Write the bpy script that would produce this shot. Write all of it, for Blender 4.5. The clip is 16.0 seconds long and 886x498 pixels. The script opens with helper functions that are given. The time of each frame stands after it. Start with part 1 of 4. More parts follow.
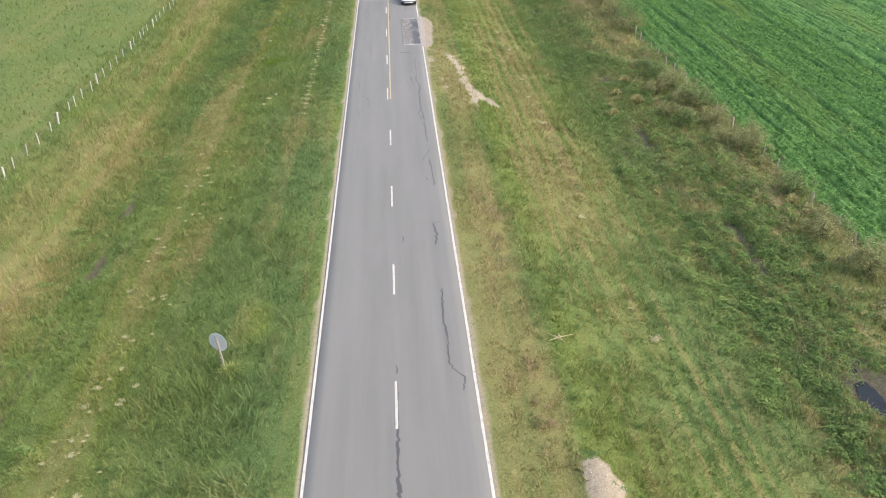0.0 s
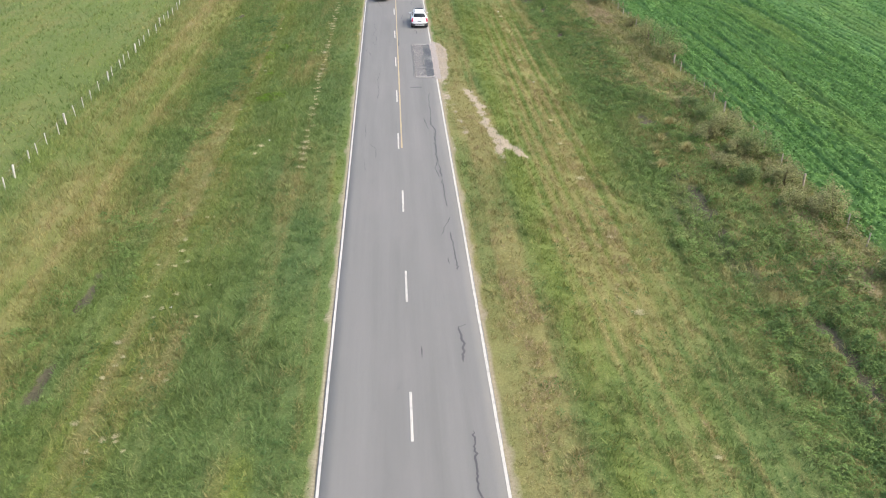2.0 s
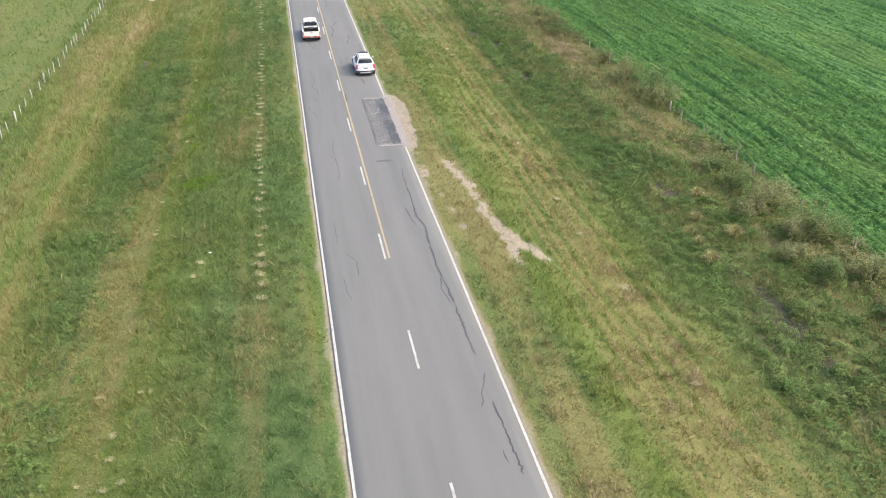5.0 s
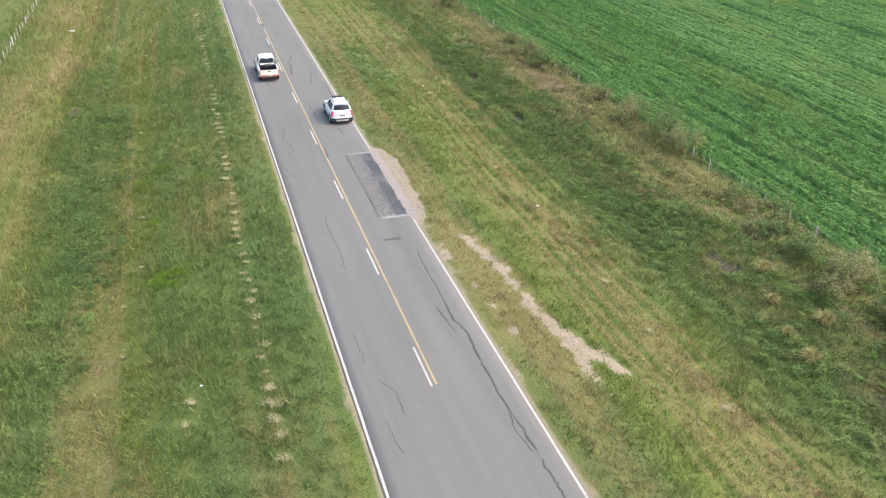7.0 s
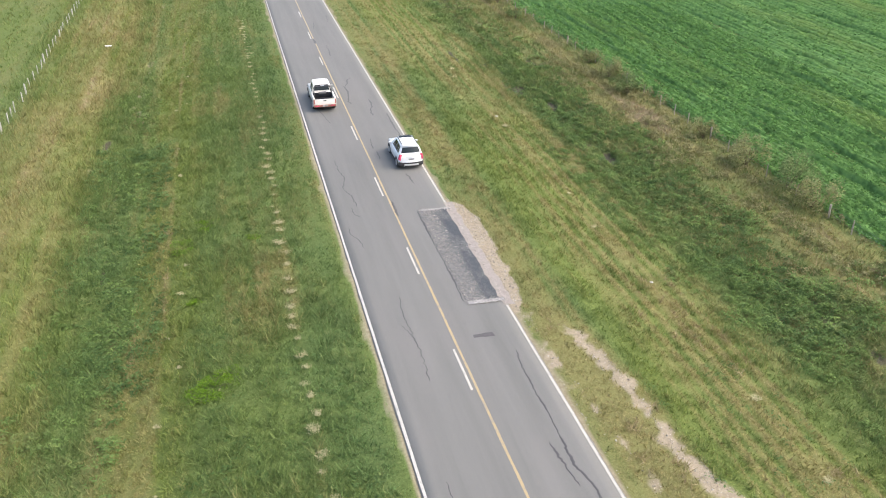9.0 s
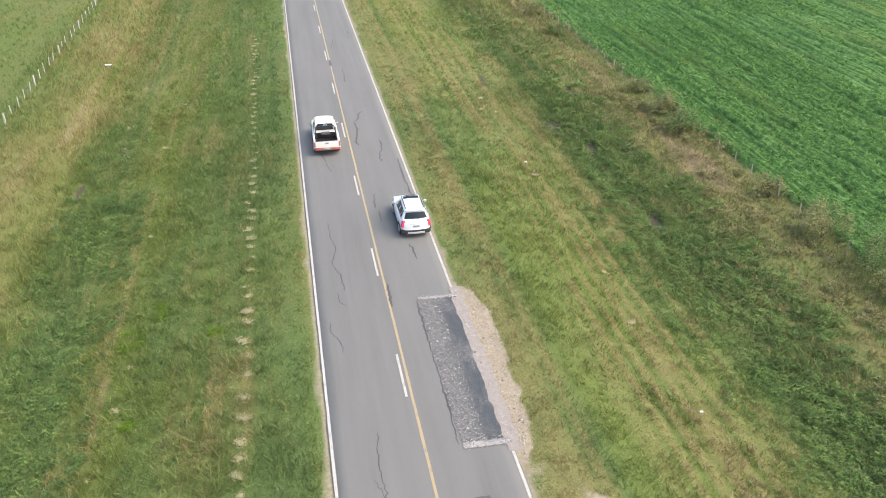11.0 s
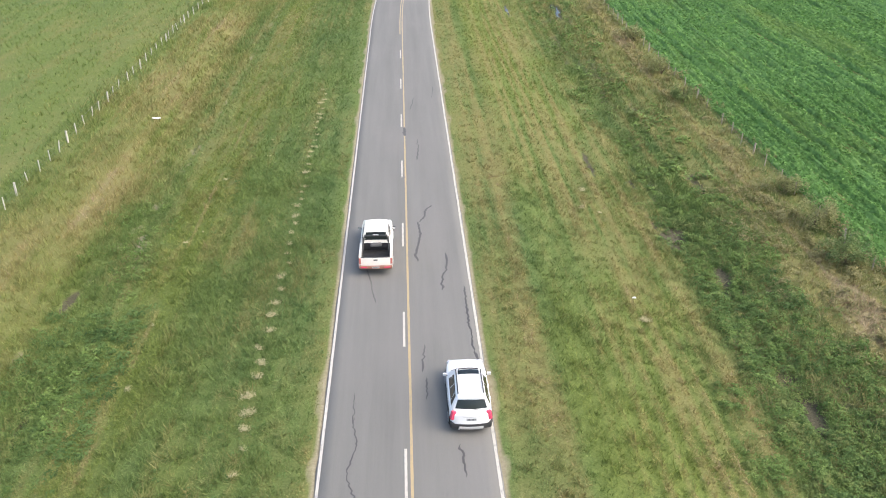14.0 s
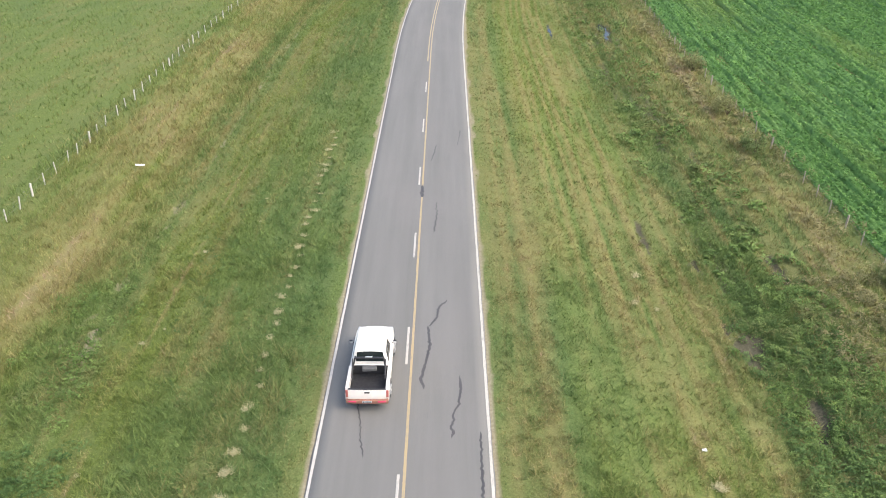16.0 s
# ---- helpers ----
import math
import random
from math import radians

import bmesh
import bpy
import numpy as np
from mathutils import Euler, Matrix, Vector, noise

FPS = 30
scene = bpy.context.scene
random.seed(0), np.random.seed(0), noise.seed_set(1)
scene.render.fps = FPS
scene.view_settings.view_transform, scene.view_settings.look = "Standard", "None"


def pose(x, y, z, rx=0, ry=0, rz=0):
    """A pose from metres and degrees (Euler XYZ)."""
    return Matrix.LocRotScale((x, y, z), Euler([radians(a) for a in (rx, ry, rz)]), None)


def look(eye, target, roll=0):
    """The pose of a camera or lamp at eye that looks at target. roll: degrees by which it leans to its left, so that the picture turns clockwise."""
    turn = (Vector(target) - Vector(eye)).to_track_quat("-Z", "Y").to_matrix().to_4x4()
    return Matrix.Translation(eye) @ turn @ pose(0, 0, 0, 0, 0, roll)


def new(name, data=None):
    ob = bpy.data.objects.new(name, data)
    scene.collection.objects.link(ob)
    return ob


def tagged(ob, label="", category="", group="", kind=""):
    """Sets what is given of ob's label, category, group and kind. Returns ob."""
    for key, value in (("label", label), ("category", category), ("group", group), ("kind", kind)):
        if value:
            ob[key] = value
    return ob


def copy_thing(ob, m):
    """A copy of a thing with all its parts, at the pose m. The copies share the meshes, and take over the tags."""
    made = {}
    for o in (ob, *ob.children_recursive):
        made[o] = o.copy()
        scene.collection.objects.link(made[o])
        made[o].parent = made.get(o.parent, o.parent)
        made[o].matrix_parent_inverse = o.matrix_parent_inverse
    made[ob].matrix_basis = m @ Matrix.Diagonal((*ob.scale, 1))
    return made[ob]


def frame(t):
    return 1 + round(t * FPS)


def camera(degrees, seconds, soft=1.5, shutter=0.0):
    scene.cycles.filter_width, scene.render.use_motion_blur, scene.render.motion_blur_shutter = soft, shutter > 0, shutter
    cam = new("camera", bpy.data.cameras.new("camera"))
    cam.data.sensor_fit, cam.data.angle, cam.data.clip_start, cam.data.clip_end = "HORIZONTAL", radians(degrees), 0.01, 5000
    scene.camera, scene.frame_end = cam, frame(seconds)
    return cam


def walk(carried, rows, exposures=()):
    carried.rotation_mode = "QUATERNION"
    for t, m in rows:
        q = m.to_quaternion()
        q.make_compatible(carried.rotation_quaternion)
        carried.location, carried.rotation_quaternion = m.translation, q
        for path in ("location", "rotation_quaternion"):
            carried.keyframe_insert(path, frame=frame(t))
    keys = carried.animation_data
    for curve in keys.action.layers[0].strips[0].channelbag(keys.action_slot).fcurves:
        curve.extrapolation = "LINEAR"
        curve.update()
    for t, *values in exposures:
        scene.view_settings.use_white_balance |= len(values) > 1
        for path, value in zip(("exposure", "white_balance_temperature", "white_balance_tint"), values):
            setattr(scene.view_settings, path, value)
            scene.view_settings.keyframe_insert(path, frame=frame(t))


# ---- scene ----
cam = camera(55.1, 16.0, soft=1.0)
PATH = [
    (0, (0.213, -0.754, 22.294), (0.323, 1.003, 21.346), 0.0),
    (0.5, (0.031, 1.872, 22.279), (0.146, 3.629, 21.331), 0.1),
    (1, (-0.044, 4.794, 22.262), (0.074, 6.551, 21.315), 0.0),
    (1.5, (-0.141, 7.456, 22.25), (-0.031, 9.214, 21.302), 0.0),
    (2, (-0.293, 10.352, 22.208), (-0.189, 12.111, 21.261), 0.1),
    (2.5, (-0.643, 12.98, 22.139), (-0.533, 14.739, 21.192), 0.1),
    (3, (-1.167, 15.589, 22.081), (-1.01, 17.344, 21.134), 0.1),
    (3.5, (-1.86, 18.182, 22.069), (-1.662, 19.934, 21.124), -0.0),
    (4, (-2.704, 20.796, 22.063), (-2.459, 22.544, 21.123), -0.0),
    (4.2, (-3.067, 21.872, 22.067), (-2.809, 23.619, 21.128), -0.0),
    (6.3, (-7.198, 33.811, 21.958), (-6.713, 35.52, 21.037), 0.7),
    (6.5, (-7.557, 35.031, 21.953), (-7.053, 36.734, 21.034), 0.8),
    (7, (-8.424, 38.189, 21.95), (-7.904, 39.889, 21.034), 0.8),
    (7.5, (-9.158, 41.169, 21.971), (-8.616, 42.859, 21.049), 0.7),
    (8, (-9.512, 43.95, 21.997), (-8.962, 45.634, 21.068), 0.7),
    (8.5, (-9.289, 46.54, 22.062), (-8.779, 48.235, 21.13), 0.5),
    (9, (-8.533, 49.132, 22.061), (-8.096, 50.846, 21.129), 0.4),
    (9.2, (-8.113, 50.136, 22.081), (-7.695, 51.855, 21.147), 0.5),
    (11.3, (-3.247, 60.322, 22.617), (-2.949, 62.054, 21.662), 0.1),
    (11.5, (-2.866, 61.257, 22.632), (-2.59, 62.992, 21.677), 0.2),
    (12, (-1.983, 63.65, 22.63), (-1.769, 65.396, 21.677), 0.3),
    (12.5, (-1.293, 66.135, 22.658), (-1.145, 67.89, 21.711), 0.4),
    (13, (-0.786, 68.76, 22.724), (-0.696, 70.522, 21.782), 0.4),
    (13.5, (-0.361, 71.519, 22.746), (-0.287, 73.285, 21.811), 0.3),
    (14, (0.004, 74.356, 22.716), (0.093, 76.125, 21.788), 0.3),
    (14.5, (0.407, 77.269, 22.71), (0.499, 79.039, 21.783), 0.2),
    (15, (0.793, 80.209, 22.667), (0.859, 81.981, 21.741), 0.1),
    (15.5, (1.182, 83.179, 22.661), (1.212, 84.951, 21.733), 0.2),
    (16, (1.635, 86.233, 22.689), (1.63, 88.003, 21.758), 0.1),
]
walk(cam, [(t, look(eye, target, roll)) for t, eye, target, roll in PATH])

# ---- world, sun, exposure ----
world = bpy.data.worlds.new("sky")
scene.world = world
world.use_nodes = True
wn = world.node_tree
sky = wn.nodes.new("ShaderNodeTexSky")
sky.sky_type = "NISHITA"
sky.sun_disc = False
SUN_ELEVATION, SUN_AZIMUTH = 50.0, 118.0   # azimuth clockwise from the road's heading
sky.sun_elevation, sky.sun_rotation = radians(SUN_ELEVATION), radians(SUN_AZIMUTH)
sky.air_density, sky.dust_density, sky.ozone_density = 1.0, 4.0, 0.6
wn.nodes["Background"].inputs["Strength"].default_value = 0.178
wn.links.new(sky.outputs[0], wn.nodes["Background"].inputs["Color"])
sun = new("sun", bpy.data.lights.new("sun", "SUN"))
sun.data.energy, sun.data.angle, sun.data.color = 0.65, radians(75), (1.0, 0.94, 0.84)
sun.matrix_world = look(
    (100 * math.sin(radians(SUN_AZIMUTH)), 100 * math.cos(radians(SUN_AZIMUTH)), 100 * math.tan(radians(SUN_ELEVATION))), (0, 0, 0))
scene.view_settings.exposure = 1.09

# ---- lie of the land ----
rng = np.random.default_rng(7)


def lattice(ix, iy, seed):
    h = (ix.astype(np.int64) * 374761393 + iy.astype(np.int64) * 668265263 + seed * 974634721) & 0xFFFFFFFF
    h = ((h ^ (h >> 13)) * 1274126177) & 0xFFFFFFFF
    return ((h ^ (h >> 16)) & 0xFFFF) / 65535.0


def vnoise(x, y, seed=0):
    """Smooth noise, 0 to 1, one bump a metre."""
    x, y = np.asarray(x, float), np.asarray(y, float)
    ix, iy = np.floor(x), np.floor(y)
    fx, fy = x - ix, y - iy
    fx, fy = fx * fx * (3 - 2 * fx), fy * fy * (3 - 2 * fy)
    a, b = lattice(ix, iy, seed), lattice(ix + 1, iy, seed)
    c, d = lattice(ix, iy + 1, seed), lattice(ix + 1, iy + 1, seed)
    return (a * (1 - fx) + b * fx) * (1 - fy) + (c * (1 - fx) + d * fx) * fy


def fbm(x, y, seed=0, octaves=3):
    total, amount, norm = 0.0, 1.0, 0.0
    for k in range(octaves):
        total = total + amount * vnoise(x * 2 ** k + 17.3 * k, y * 2 ** k + 5.1 * k, seed + k)
        norm += amount
        amount *= 0.55
    return total / norm


def bend(y):
    """Sideways shift of the road, which begins to curve away at y = 172."""
    return 0.001 * np.clip(np.asarray(y, float) - 172.0, 0, 60) ** 2 + 0.12 * np.clip(np.asarray(y, float) - 232.0, 0, None)


def ramp(v, lo, hi):
    k = np.clip((v - lo) / (hi - lo), 0, 1)
    return k * k * (3 - 2 * k)


def along(u, y, way):
    """Distance from a line that runs through the given corners."""
    best = np.full(np.shape(u), 1e9)
    for (ax, ay), (bx, by) in zip(way, way[1:]):
        dx, dy = bx - ax, by - ay
        k = np.clip(((u - ax) * dx + (y - ay) * dy) / (dx * dx + dy * dy), 0, 1)
        best = np.minimum(best, np.hypot(u - ax - k * dx, y - ay - k * dy))
    return best


def blob(u, y, cx, cy, rx, ry):
    return np.hypot((u - cx) / rx, (y - cy) / ry)


MUD = ((20.2, 75.0, 0.9, 2.2), (21.3, 28.0, 1.35, 3.4), (-18.5, 115.2, 0.45, 1.3), (-17.1, 50.9, 0.5, 2.6), (-16.9, 42.5, 0.4, 3.5), (14.0, 135.0, 0.4, 4.8),
       (16.4, 129.5, 0.5, 1.6), (17.0, 122.3, 1.25, 2.8), (18.3, 116.0, 0.8, 3.0), (20.9, 129.0, 0.45, 3.0), (20.2, 186.5, 1.3, 7.0),
       (13.7, 188.0, 0.35, 5.0), (18.2, 105.0, 0.8, 3.5), (19.6, 60.0, 0.8, 6.0), (20.8, 42.0, 0.7, 7.0), (21.0, 72.0, 0.5, 1.2))
POOLS = ((21.3, 28.0, 0.95, 2.6), (20.2, 187.0, 0.7, 4.6), (13.7, 188.0, 0.2, 3.4))


def wetness(u, y):
    edge = (fbm(u * 1.9, y * 1.1, 31, 4) - 0.55) * 2.0
    wet = np.zeros(np.shape(u))
    for m in MUD:
        wet = np.maximum(wet, ramp(1.25 - blob(u, y, *m) + edge, 0, 1.0))
    rut = np.abs(u + 16.7 + 0.4 * np.sin(y * 0.07))
    wet = np.maximum(wet, 0.8 * ramp(0.16 - rut + edge * 0.15, 0, 0.15) * ramp(fbm(u * 0.2, y * 0.12, 32), 0.40, 0.6))
    seep = ramp(fbm(u * 0.9, y * 0.22, 33), 0.52, 0.66) * ramp(u, 16.2, 17.6) * (1 - ramp(u, 20.6, 21.8))
    return np.maximum(wet, 0.5 * seep)


def bareness(u, y):
    e = (fbm(u * 1.3, y * 1.3, 41, 4) - 0.5)
    rim = np.abs(u) - 3.66 - 0.35 * (fbm(u * 0, y * 0.6, 42) - 0.35)
    bare = 0.66 * ramp(0.26 - rim, 0, 0.2)
    apron = np.interp(y, [82.0, 83.5, 86.7, 88.3, 92.2, 94.2, 95.4, 96.3], [3.6, 4.5, 4.75, 4.8, 4.95, 4.9, 4.4, 3.5])
    bare = np.maximum(bare, ramp(apron - u + e * 0.5, -0.05, 0.15) * (u > 0) * ramp(y, 82, 82.6) * (1 - ramp(y, 96, 96.6)))
    for way, wide, soft in ((((4.1, 83.5), (4.1, 78.4), (4.4, 75), (5.0, 70)), 0.08, 0.6),
                            (((5.8, 80.3), (6.4, 77.6), (6.6, 73.5), (6.9, 70), (7.9, 67.4), (8.7, 66.2)), 0.46, 0.6),
                            (((6.9, 70), (7.2, 67.5), (7.1, 64.3)), 0.22, 0.5)):
        bare = np.maximum(bare, 0.95 * ramp(wide - along(u, y, way) + e * 1.5, -soft * 0.6, soft * 0.7))
    track = along(u, y, ((-19.6, 107), (-18.7, 114), (-16.6, 129), (-16.2, 150), (-16.2, 195)))
    bare = np.maximum(bare, 0.56 * ramp(0.42 - track + e * 1.6, 0, 0.6))
    bare = np.maximum(bare, ramp(1.1 - blob(u, y, 7.5, 22.2, 0.8, 1.7) + e * 0.9, 0, 0.3))
    bare = np.maximum(bare, ramp(0.95 - blob(u, y, -16.4, 121.8, 0.7, 3.0) + e * 1.5, 0, 0.6) * 0.7)
    return bare


DRY_U = [-60, -30, -26.5, -24.5, -23, -20, -18.6, -17.4, -15.6, -14.6, -13.4, -12.4, -10, -7.5, -6.8, -6, -4.4, 4.0, 4.8, 5.5, 6.5, 7.2, 8.6, 9.6, 11.2, 12.3, 13.4,
         15.5, 17.0, 20, 22, 24, 26.3, 27.5, 60]
DRY_V = [0.24, 0.24, 0.25, 0.45, 0.66, 0.66, 0.48, 0.28, 0.22, 0.38, 0.44, 0.26, 0.14, 0.17, 0.30, 0.18, 0.28, 0.62, 0.56, 0.68, 0.58, 0.28, 0.33, 0.47, 0.50, 0.45,
         0.44, 0.44, 0.42, 0.46, 0.55, 0.74, 0.62, 0.3, 0.25]
FRESH_U = [-60, -26, -20, -17, -15.4, -14.6, -12.5, -11.2, -4.6, -4.0, 4.0, 6.8, 7.6, 13, 16, 19, 24, 30]
FRESH_V = [0.35, 0.60, 0.85, 0.35, 0.45, 1.0, 0.95, 0.55, 0.15, 0.4, 0.25, 0.40, 0.90, 0.85, 0.45, 0.25, 0.40, 0.3]


def freshness(u, y):
    """How yellow-green the grass is, against the cool dark green of rank growth."""
    f = np.interp(u + 0.7 * (fbm(u * 0.6, y * 0.25, 63) - 0.5), FRESH_U, FRESH_V) + 0.7 * (fbm(u * 0.35, y * 0.16, 64) - 0.5)
    for cx, cy, rx, ry, v in ((-6.6, 34.0, 0.8, 2.4, 0.9), (-4.3, 62.0, 0.5, 4.0, 0.7), (13.0, 34.0, 5.0, 14.0, -0.45), (6.0, 34.0, 2.0, 14.0, -0.2), (10.0, 128.0, 5.0, 22.0, -0.4)):
        f = f + v * ramp(1.2 - blob(u, y, cx, cy, rx, ry), 0, 0.8)
    return np.clip(f, 0, 1)


def swath(u, y):
    """Mower swaths and old wheel tracks along the road, above and below nought."""
    v = u + 0.35 * (fbm(y * 0.05, y * 0, 55) - 0.5)
    fade = 0.45 + 0.9 * fbm(u * 0.12, y * 0.05, 56)
    rows = 0.8 * (fbm(v * 0.9, y * 0.03, 51) - 0.5) + 1.1 * (fbm(v * 2.4, y * 0.022, 57, 2) - 0.5) + 0.5 * (fbm(v * 5.5, y * 0.04, 58, 1) - 0.5)
    windrow = ramp(0.26 - np.abs(v - 12.3), 0, 0.2) * ramp(fbm(u, y * 0.3, 59), 0.42, 0.6) + ramp(0.2 - np.abs(v + 13.1), 0, 0.2) * ramp(fbm(u, y * 0.3, 60), 0.5, 0.65)
    mown = ramp(u, 7.5, 9.5) * (1 - ramp(u, 14.0, 16.0)) * (0.3 + fbm(u * 0.2, y * 0.05, 65))
    rows = rows + 0.8 * mown * np.sin(v * 7.4 + 3.0 * fbm(v * 0.3, y * 0.02, 66)) * ramp(fbm(v * 0.8, y * 0.06, 67), 0.3, 0.55)
    return fade * rows * np.where(u < 0, 0.62, np.where(u > 9, 0.95, 0.85)) + 0.8 * windrow


def dryness(u, y):
    d = np.interp(u, DRY_U, DRY_V)
    d = d + swath(u, y)
    d = d + 0.7 * (fbm(u * 0.16, y * 0.10, 52) - 0.5) + 0.5 * (fbm(u * 1.1, y * 0.2, 53) - 0.5) + 0.4 * (fbm(u * 3.0, y * 1.3, 54, 2) - 0.5)
    for cx, cy, rx, ry, v in ((-10.3, 121.0, 1.9, 5.5, 0.5), (-11.2, 43.0, 1.4, 4.5, 0.42), (-8.0, 87.5, 2.4, 6.0, 0.45), (5.8, 46.0, 0.9, 9.0, 0.45),
                              (9.9, 54.0, 0.9, 12.0, 0.2), (23.8, 112.0, 1.6, 8.0, 0.4), (-20.5, 128.0, 1.6, 9.0, 0.35), (-10.8, 80.5, 0.9, 1.6, -0.9), (-14.6, 76.0, 1.7, 15.0, 0.32),
                              (-16.9, 83.0, 1.2, 6.0, -0.35), (-16.2, 94.0, 2.2, 5.0, -0.35), (-17.0, 37.0, 2.2, 9.0, -0.35), (-16.2, 121.0, 1.6, 7.0, 0.3),
                              (10.6, 56.0, 2.6, 17.0, 0.28), (24.8, 56.0, 1.3, 3.5, 0.75), (24.5, 49.5, 1.5, 3.0, 0.6), (24.4, 110.5, 1.2, 4.5, 0.6), (24.8, 120.0, 0.9, 5.0, 0.5), (22.0, 117.0, 1.4, 6.0, 0.3), (25.6, 82.0, 0.9, 3.0, 0.55),
                              (25.5, 88.0, 0.8, 3.0, 0.5), (25.0, 134.0, 0.8, 7.0, 0.5), (6.1, 112.0, 0.5, 14.0, 0.3), (6.1, 134.0, 0.5, 16.0, 0.3), (10.2, 110.0, 0.6, 5.0, 0.3),
                              (-12.0, 94.3, 0.8, 1.2, -0.7), (-8.3, 37.5, 2.2, 5.0, -0.3), (-7.5, 28.0, 2.5, 5.0, -0.3), (16.0, 68.0, 3.0, 9.0, -0.3), (6.2, 71.0, 1.8, 10.0, 0.45), (5.0, 76.0, 0.9, 8.0, 0.4), (15.5, 92.0, 2.3, 9.0, -0.35), (9.0, 118.0, 4.5, 20.0, -0.12), (13.5, 32.0, 5.5, 14.0, -0.26), (9.0, 30.0, 3.0, 12.0, -0.10)):
        d = d + v * ramp(1.2 - blob(u, y, cx, cy, rx, ry), 0, 0.8)
    return np.minimum(np.clip(d, 0, 1.3), 0.92 + 0.4 * ramp(np.abs(u), 19, 22))


PROFILE_U = [-400, -60, -30, -26, -22, -18.8, -16.5, -14.5, -10.5, -7, -4.3, -3.62, -3.34, 3.34, 3.62, 4.3, 7.7, 12.4, 15.4, 17.8, 20, 23, 26, 40, 400]
PROFILE_Z = [-1.4, -1.3, -1.15, -1.05, -1.2, -1.62, -1.7, -1.5, -0.58, -0.22, -0.07, -0.03, -0.12, -0.12, -0.03, -0.07, -0.25, -1.18, -1.5, -1.62, -1.3, -1.0, -0.95,
             -1.0, -1.2]


def land(x, y):
    """Height of the ground."""
    u = x - bend(y)
    z = np.interp(u, PROFILE_U, PROFILE_Z)
    off = ramp(np.abs(u), 3.9, 6.0)
    z = z + off * (0.16 * (fbm(u * 0.5, y * 0.35, 11) - 0.5) + 0.10 * (fbm(u * 1.7, y * 0.5, 12) - 0.5) + 0.05 * (fbm(u * 3.1, y * 2.7, 13) - 0.5))
    z = z + off * 0.10 * swath(u, y) - 0.16 * wetness(u, y)
    z = z + 0.40 * ramp(1.25 - blob(u, y, 7.5, 22.2, 0.9, 1.9), 0, 1.0) * (0.2 + 1.5 * fbm(u * 2.2, y * 2.2, 15))
    z = z + 0.035 * bareness(u, y) * off * (fbm(u * 5, y * 5, 14) - 0.4)
    return z


# ---- materials ----
def shader(name, rough=0.8, metal=0.0):
    m = bpy.data.materials.new(name)
    m.use_nodes = True
    b = m.node_tree.nodes["Principled BSDF"]
    b.inputs["Roughness"].default_value, b.inputs["Metallic"].default_value = rough, metal
    return m, m.node_tree, b


def node(nt, kind, **values):
    n = nt.nodes.new(kind)
    for key, value in values.items():
        n.inputs[key].default_value = value
    return n


def mix(nt, fac, a, b, blend="MIX"):
    n = nt.nodes.new("ShaderNodeMix")
    n.data_type, n.blend_type = "RGBA", blend
    for slot, v in ((0, fac), (6, a), (7, b)):
        if isinstance(v, (int, float)):
            n.inputs[slot].default_value = v
        elif isinstance(v, tuple):
            n.inputs[slot].default_value = (*v, 1.0)
        else:
            nt.links.new(v, n.inputs[slot])
    return n.outputs[2]


def coords(nt, stretch=(1, 1, 1)):
    g = nt.nodes.new("ShaderNodeNewGeometry")
    mp = nt.nodes.new("ShaderNodeMapping")
    mp.inputs["Scale"].default_value = stretch
    nt.links.new(g.outputs["Position"], mp.inputs["Vector"])
    return mp.outputs[0], g


def noise_tex(nt, scale, detail=4.0, rough=0.6, stretch=(1, 1, 1)):
    v, _ = coords(nt, stretch)
    n = node(nt, "ShaderNodeTexNoise", Scale=scale, Detail=detail, Roughness=rough)
    nt.links.new(v, n.inputs["Vector"])
    return n.outputs["Fac"]


def spread(nt, value, lo, hi, to_lo=0.0, to_hi=1.0):
    n = nt.nodes.new("ShaderNodeMapRange")
    for k, v in enumerate((lo, hi, to_lo, to_hi)):
        n.inputs[k + 1].default_value = v
    nt.links.new(value, n.inputs[0])
    return n.outputs[0]


def bump(nt, b, height, strength, distance):
    n = node(nt, "ShaderNodeBump", Strength=strength, Distance=distance)
    nt.links.new(height, n.inputs["Height"])
    nt.links.new(n.outputs[0], b.inputs["Normal"])


def layer(nt, name):
    n = nt.nodes.new("ShaderNodeAttribute")
    n.attribute_name = name
    return n.outputs["Fac"]


def plain(name, colour, rough=0.5, metal=0.0, grain=0.12, scale=30.0, coat=0.0):
    """A plain stuff with a little uneven wear in its colour and gloss."""
    m, nt, b = shader(name, rough, metal)
    n = noise_tex(nt, scale)
    nt.links.new(mix(nt, spread(nt, n, 0.3, 0.75), tuple(c * (1 - grain) for c in colour), tuple(min(1, c * (1 + grain)) for c in colour)), b.inputs["Base Color"])
    nt.links.new(spread(nt, noise_tex(nt, scale * 0.23), 0.3, 0.7, rough * 0.85, min(1, rough * 1.15)), b.inputs["Roughness"])
    b.inputs["Coat Weight"].default_value = coat
    return m


def turf_colour(nt, own):
    """Grass colour from how dry and how fresh the spot is; own is each blade's or spot's chance value."""
    cool = mix(nt, own, (0.036, 0.080, 0.021), (0.200, 0.300, 0.110))
    fresh = mix(nt, own, (0.078, 0.116, 0.018), (0.268, 0.330, 0.088))
    green = mix(nt, layer(nt, "fresh"), cool, fresh)
    straw = mix(nt, own, (0.182, 0.157, 0.050), (0.425, 0.354, 0.164))
    dead = mix(nt, own, (0.270, 0.195, 0.115), (0.470, 0.370, 0.250))
    c = mix(nt, spread(nt, layer(nt, "dry"), 0.16, 1.04), green, straw)
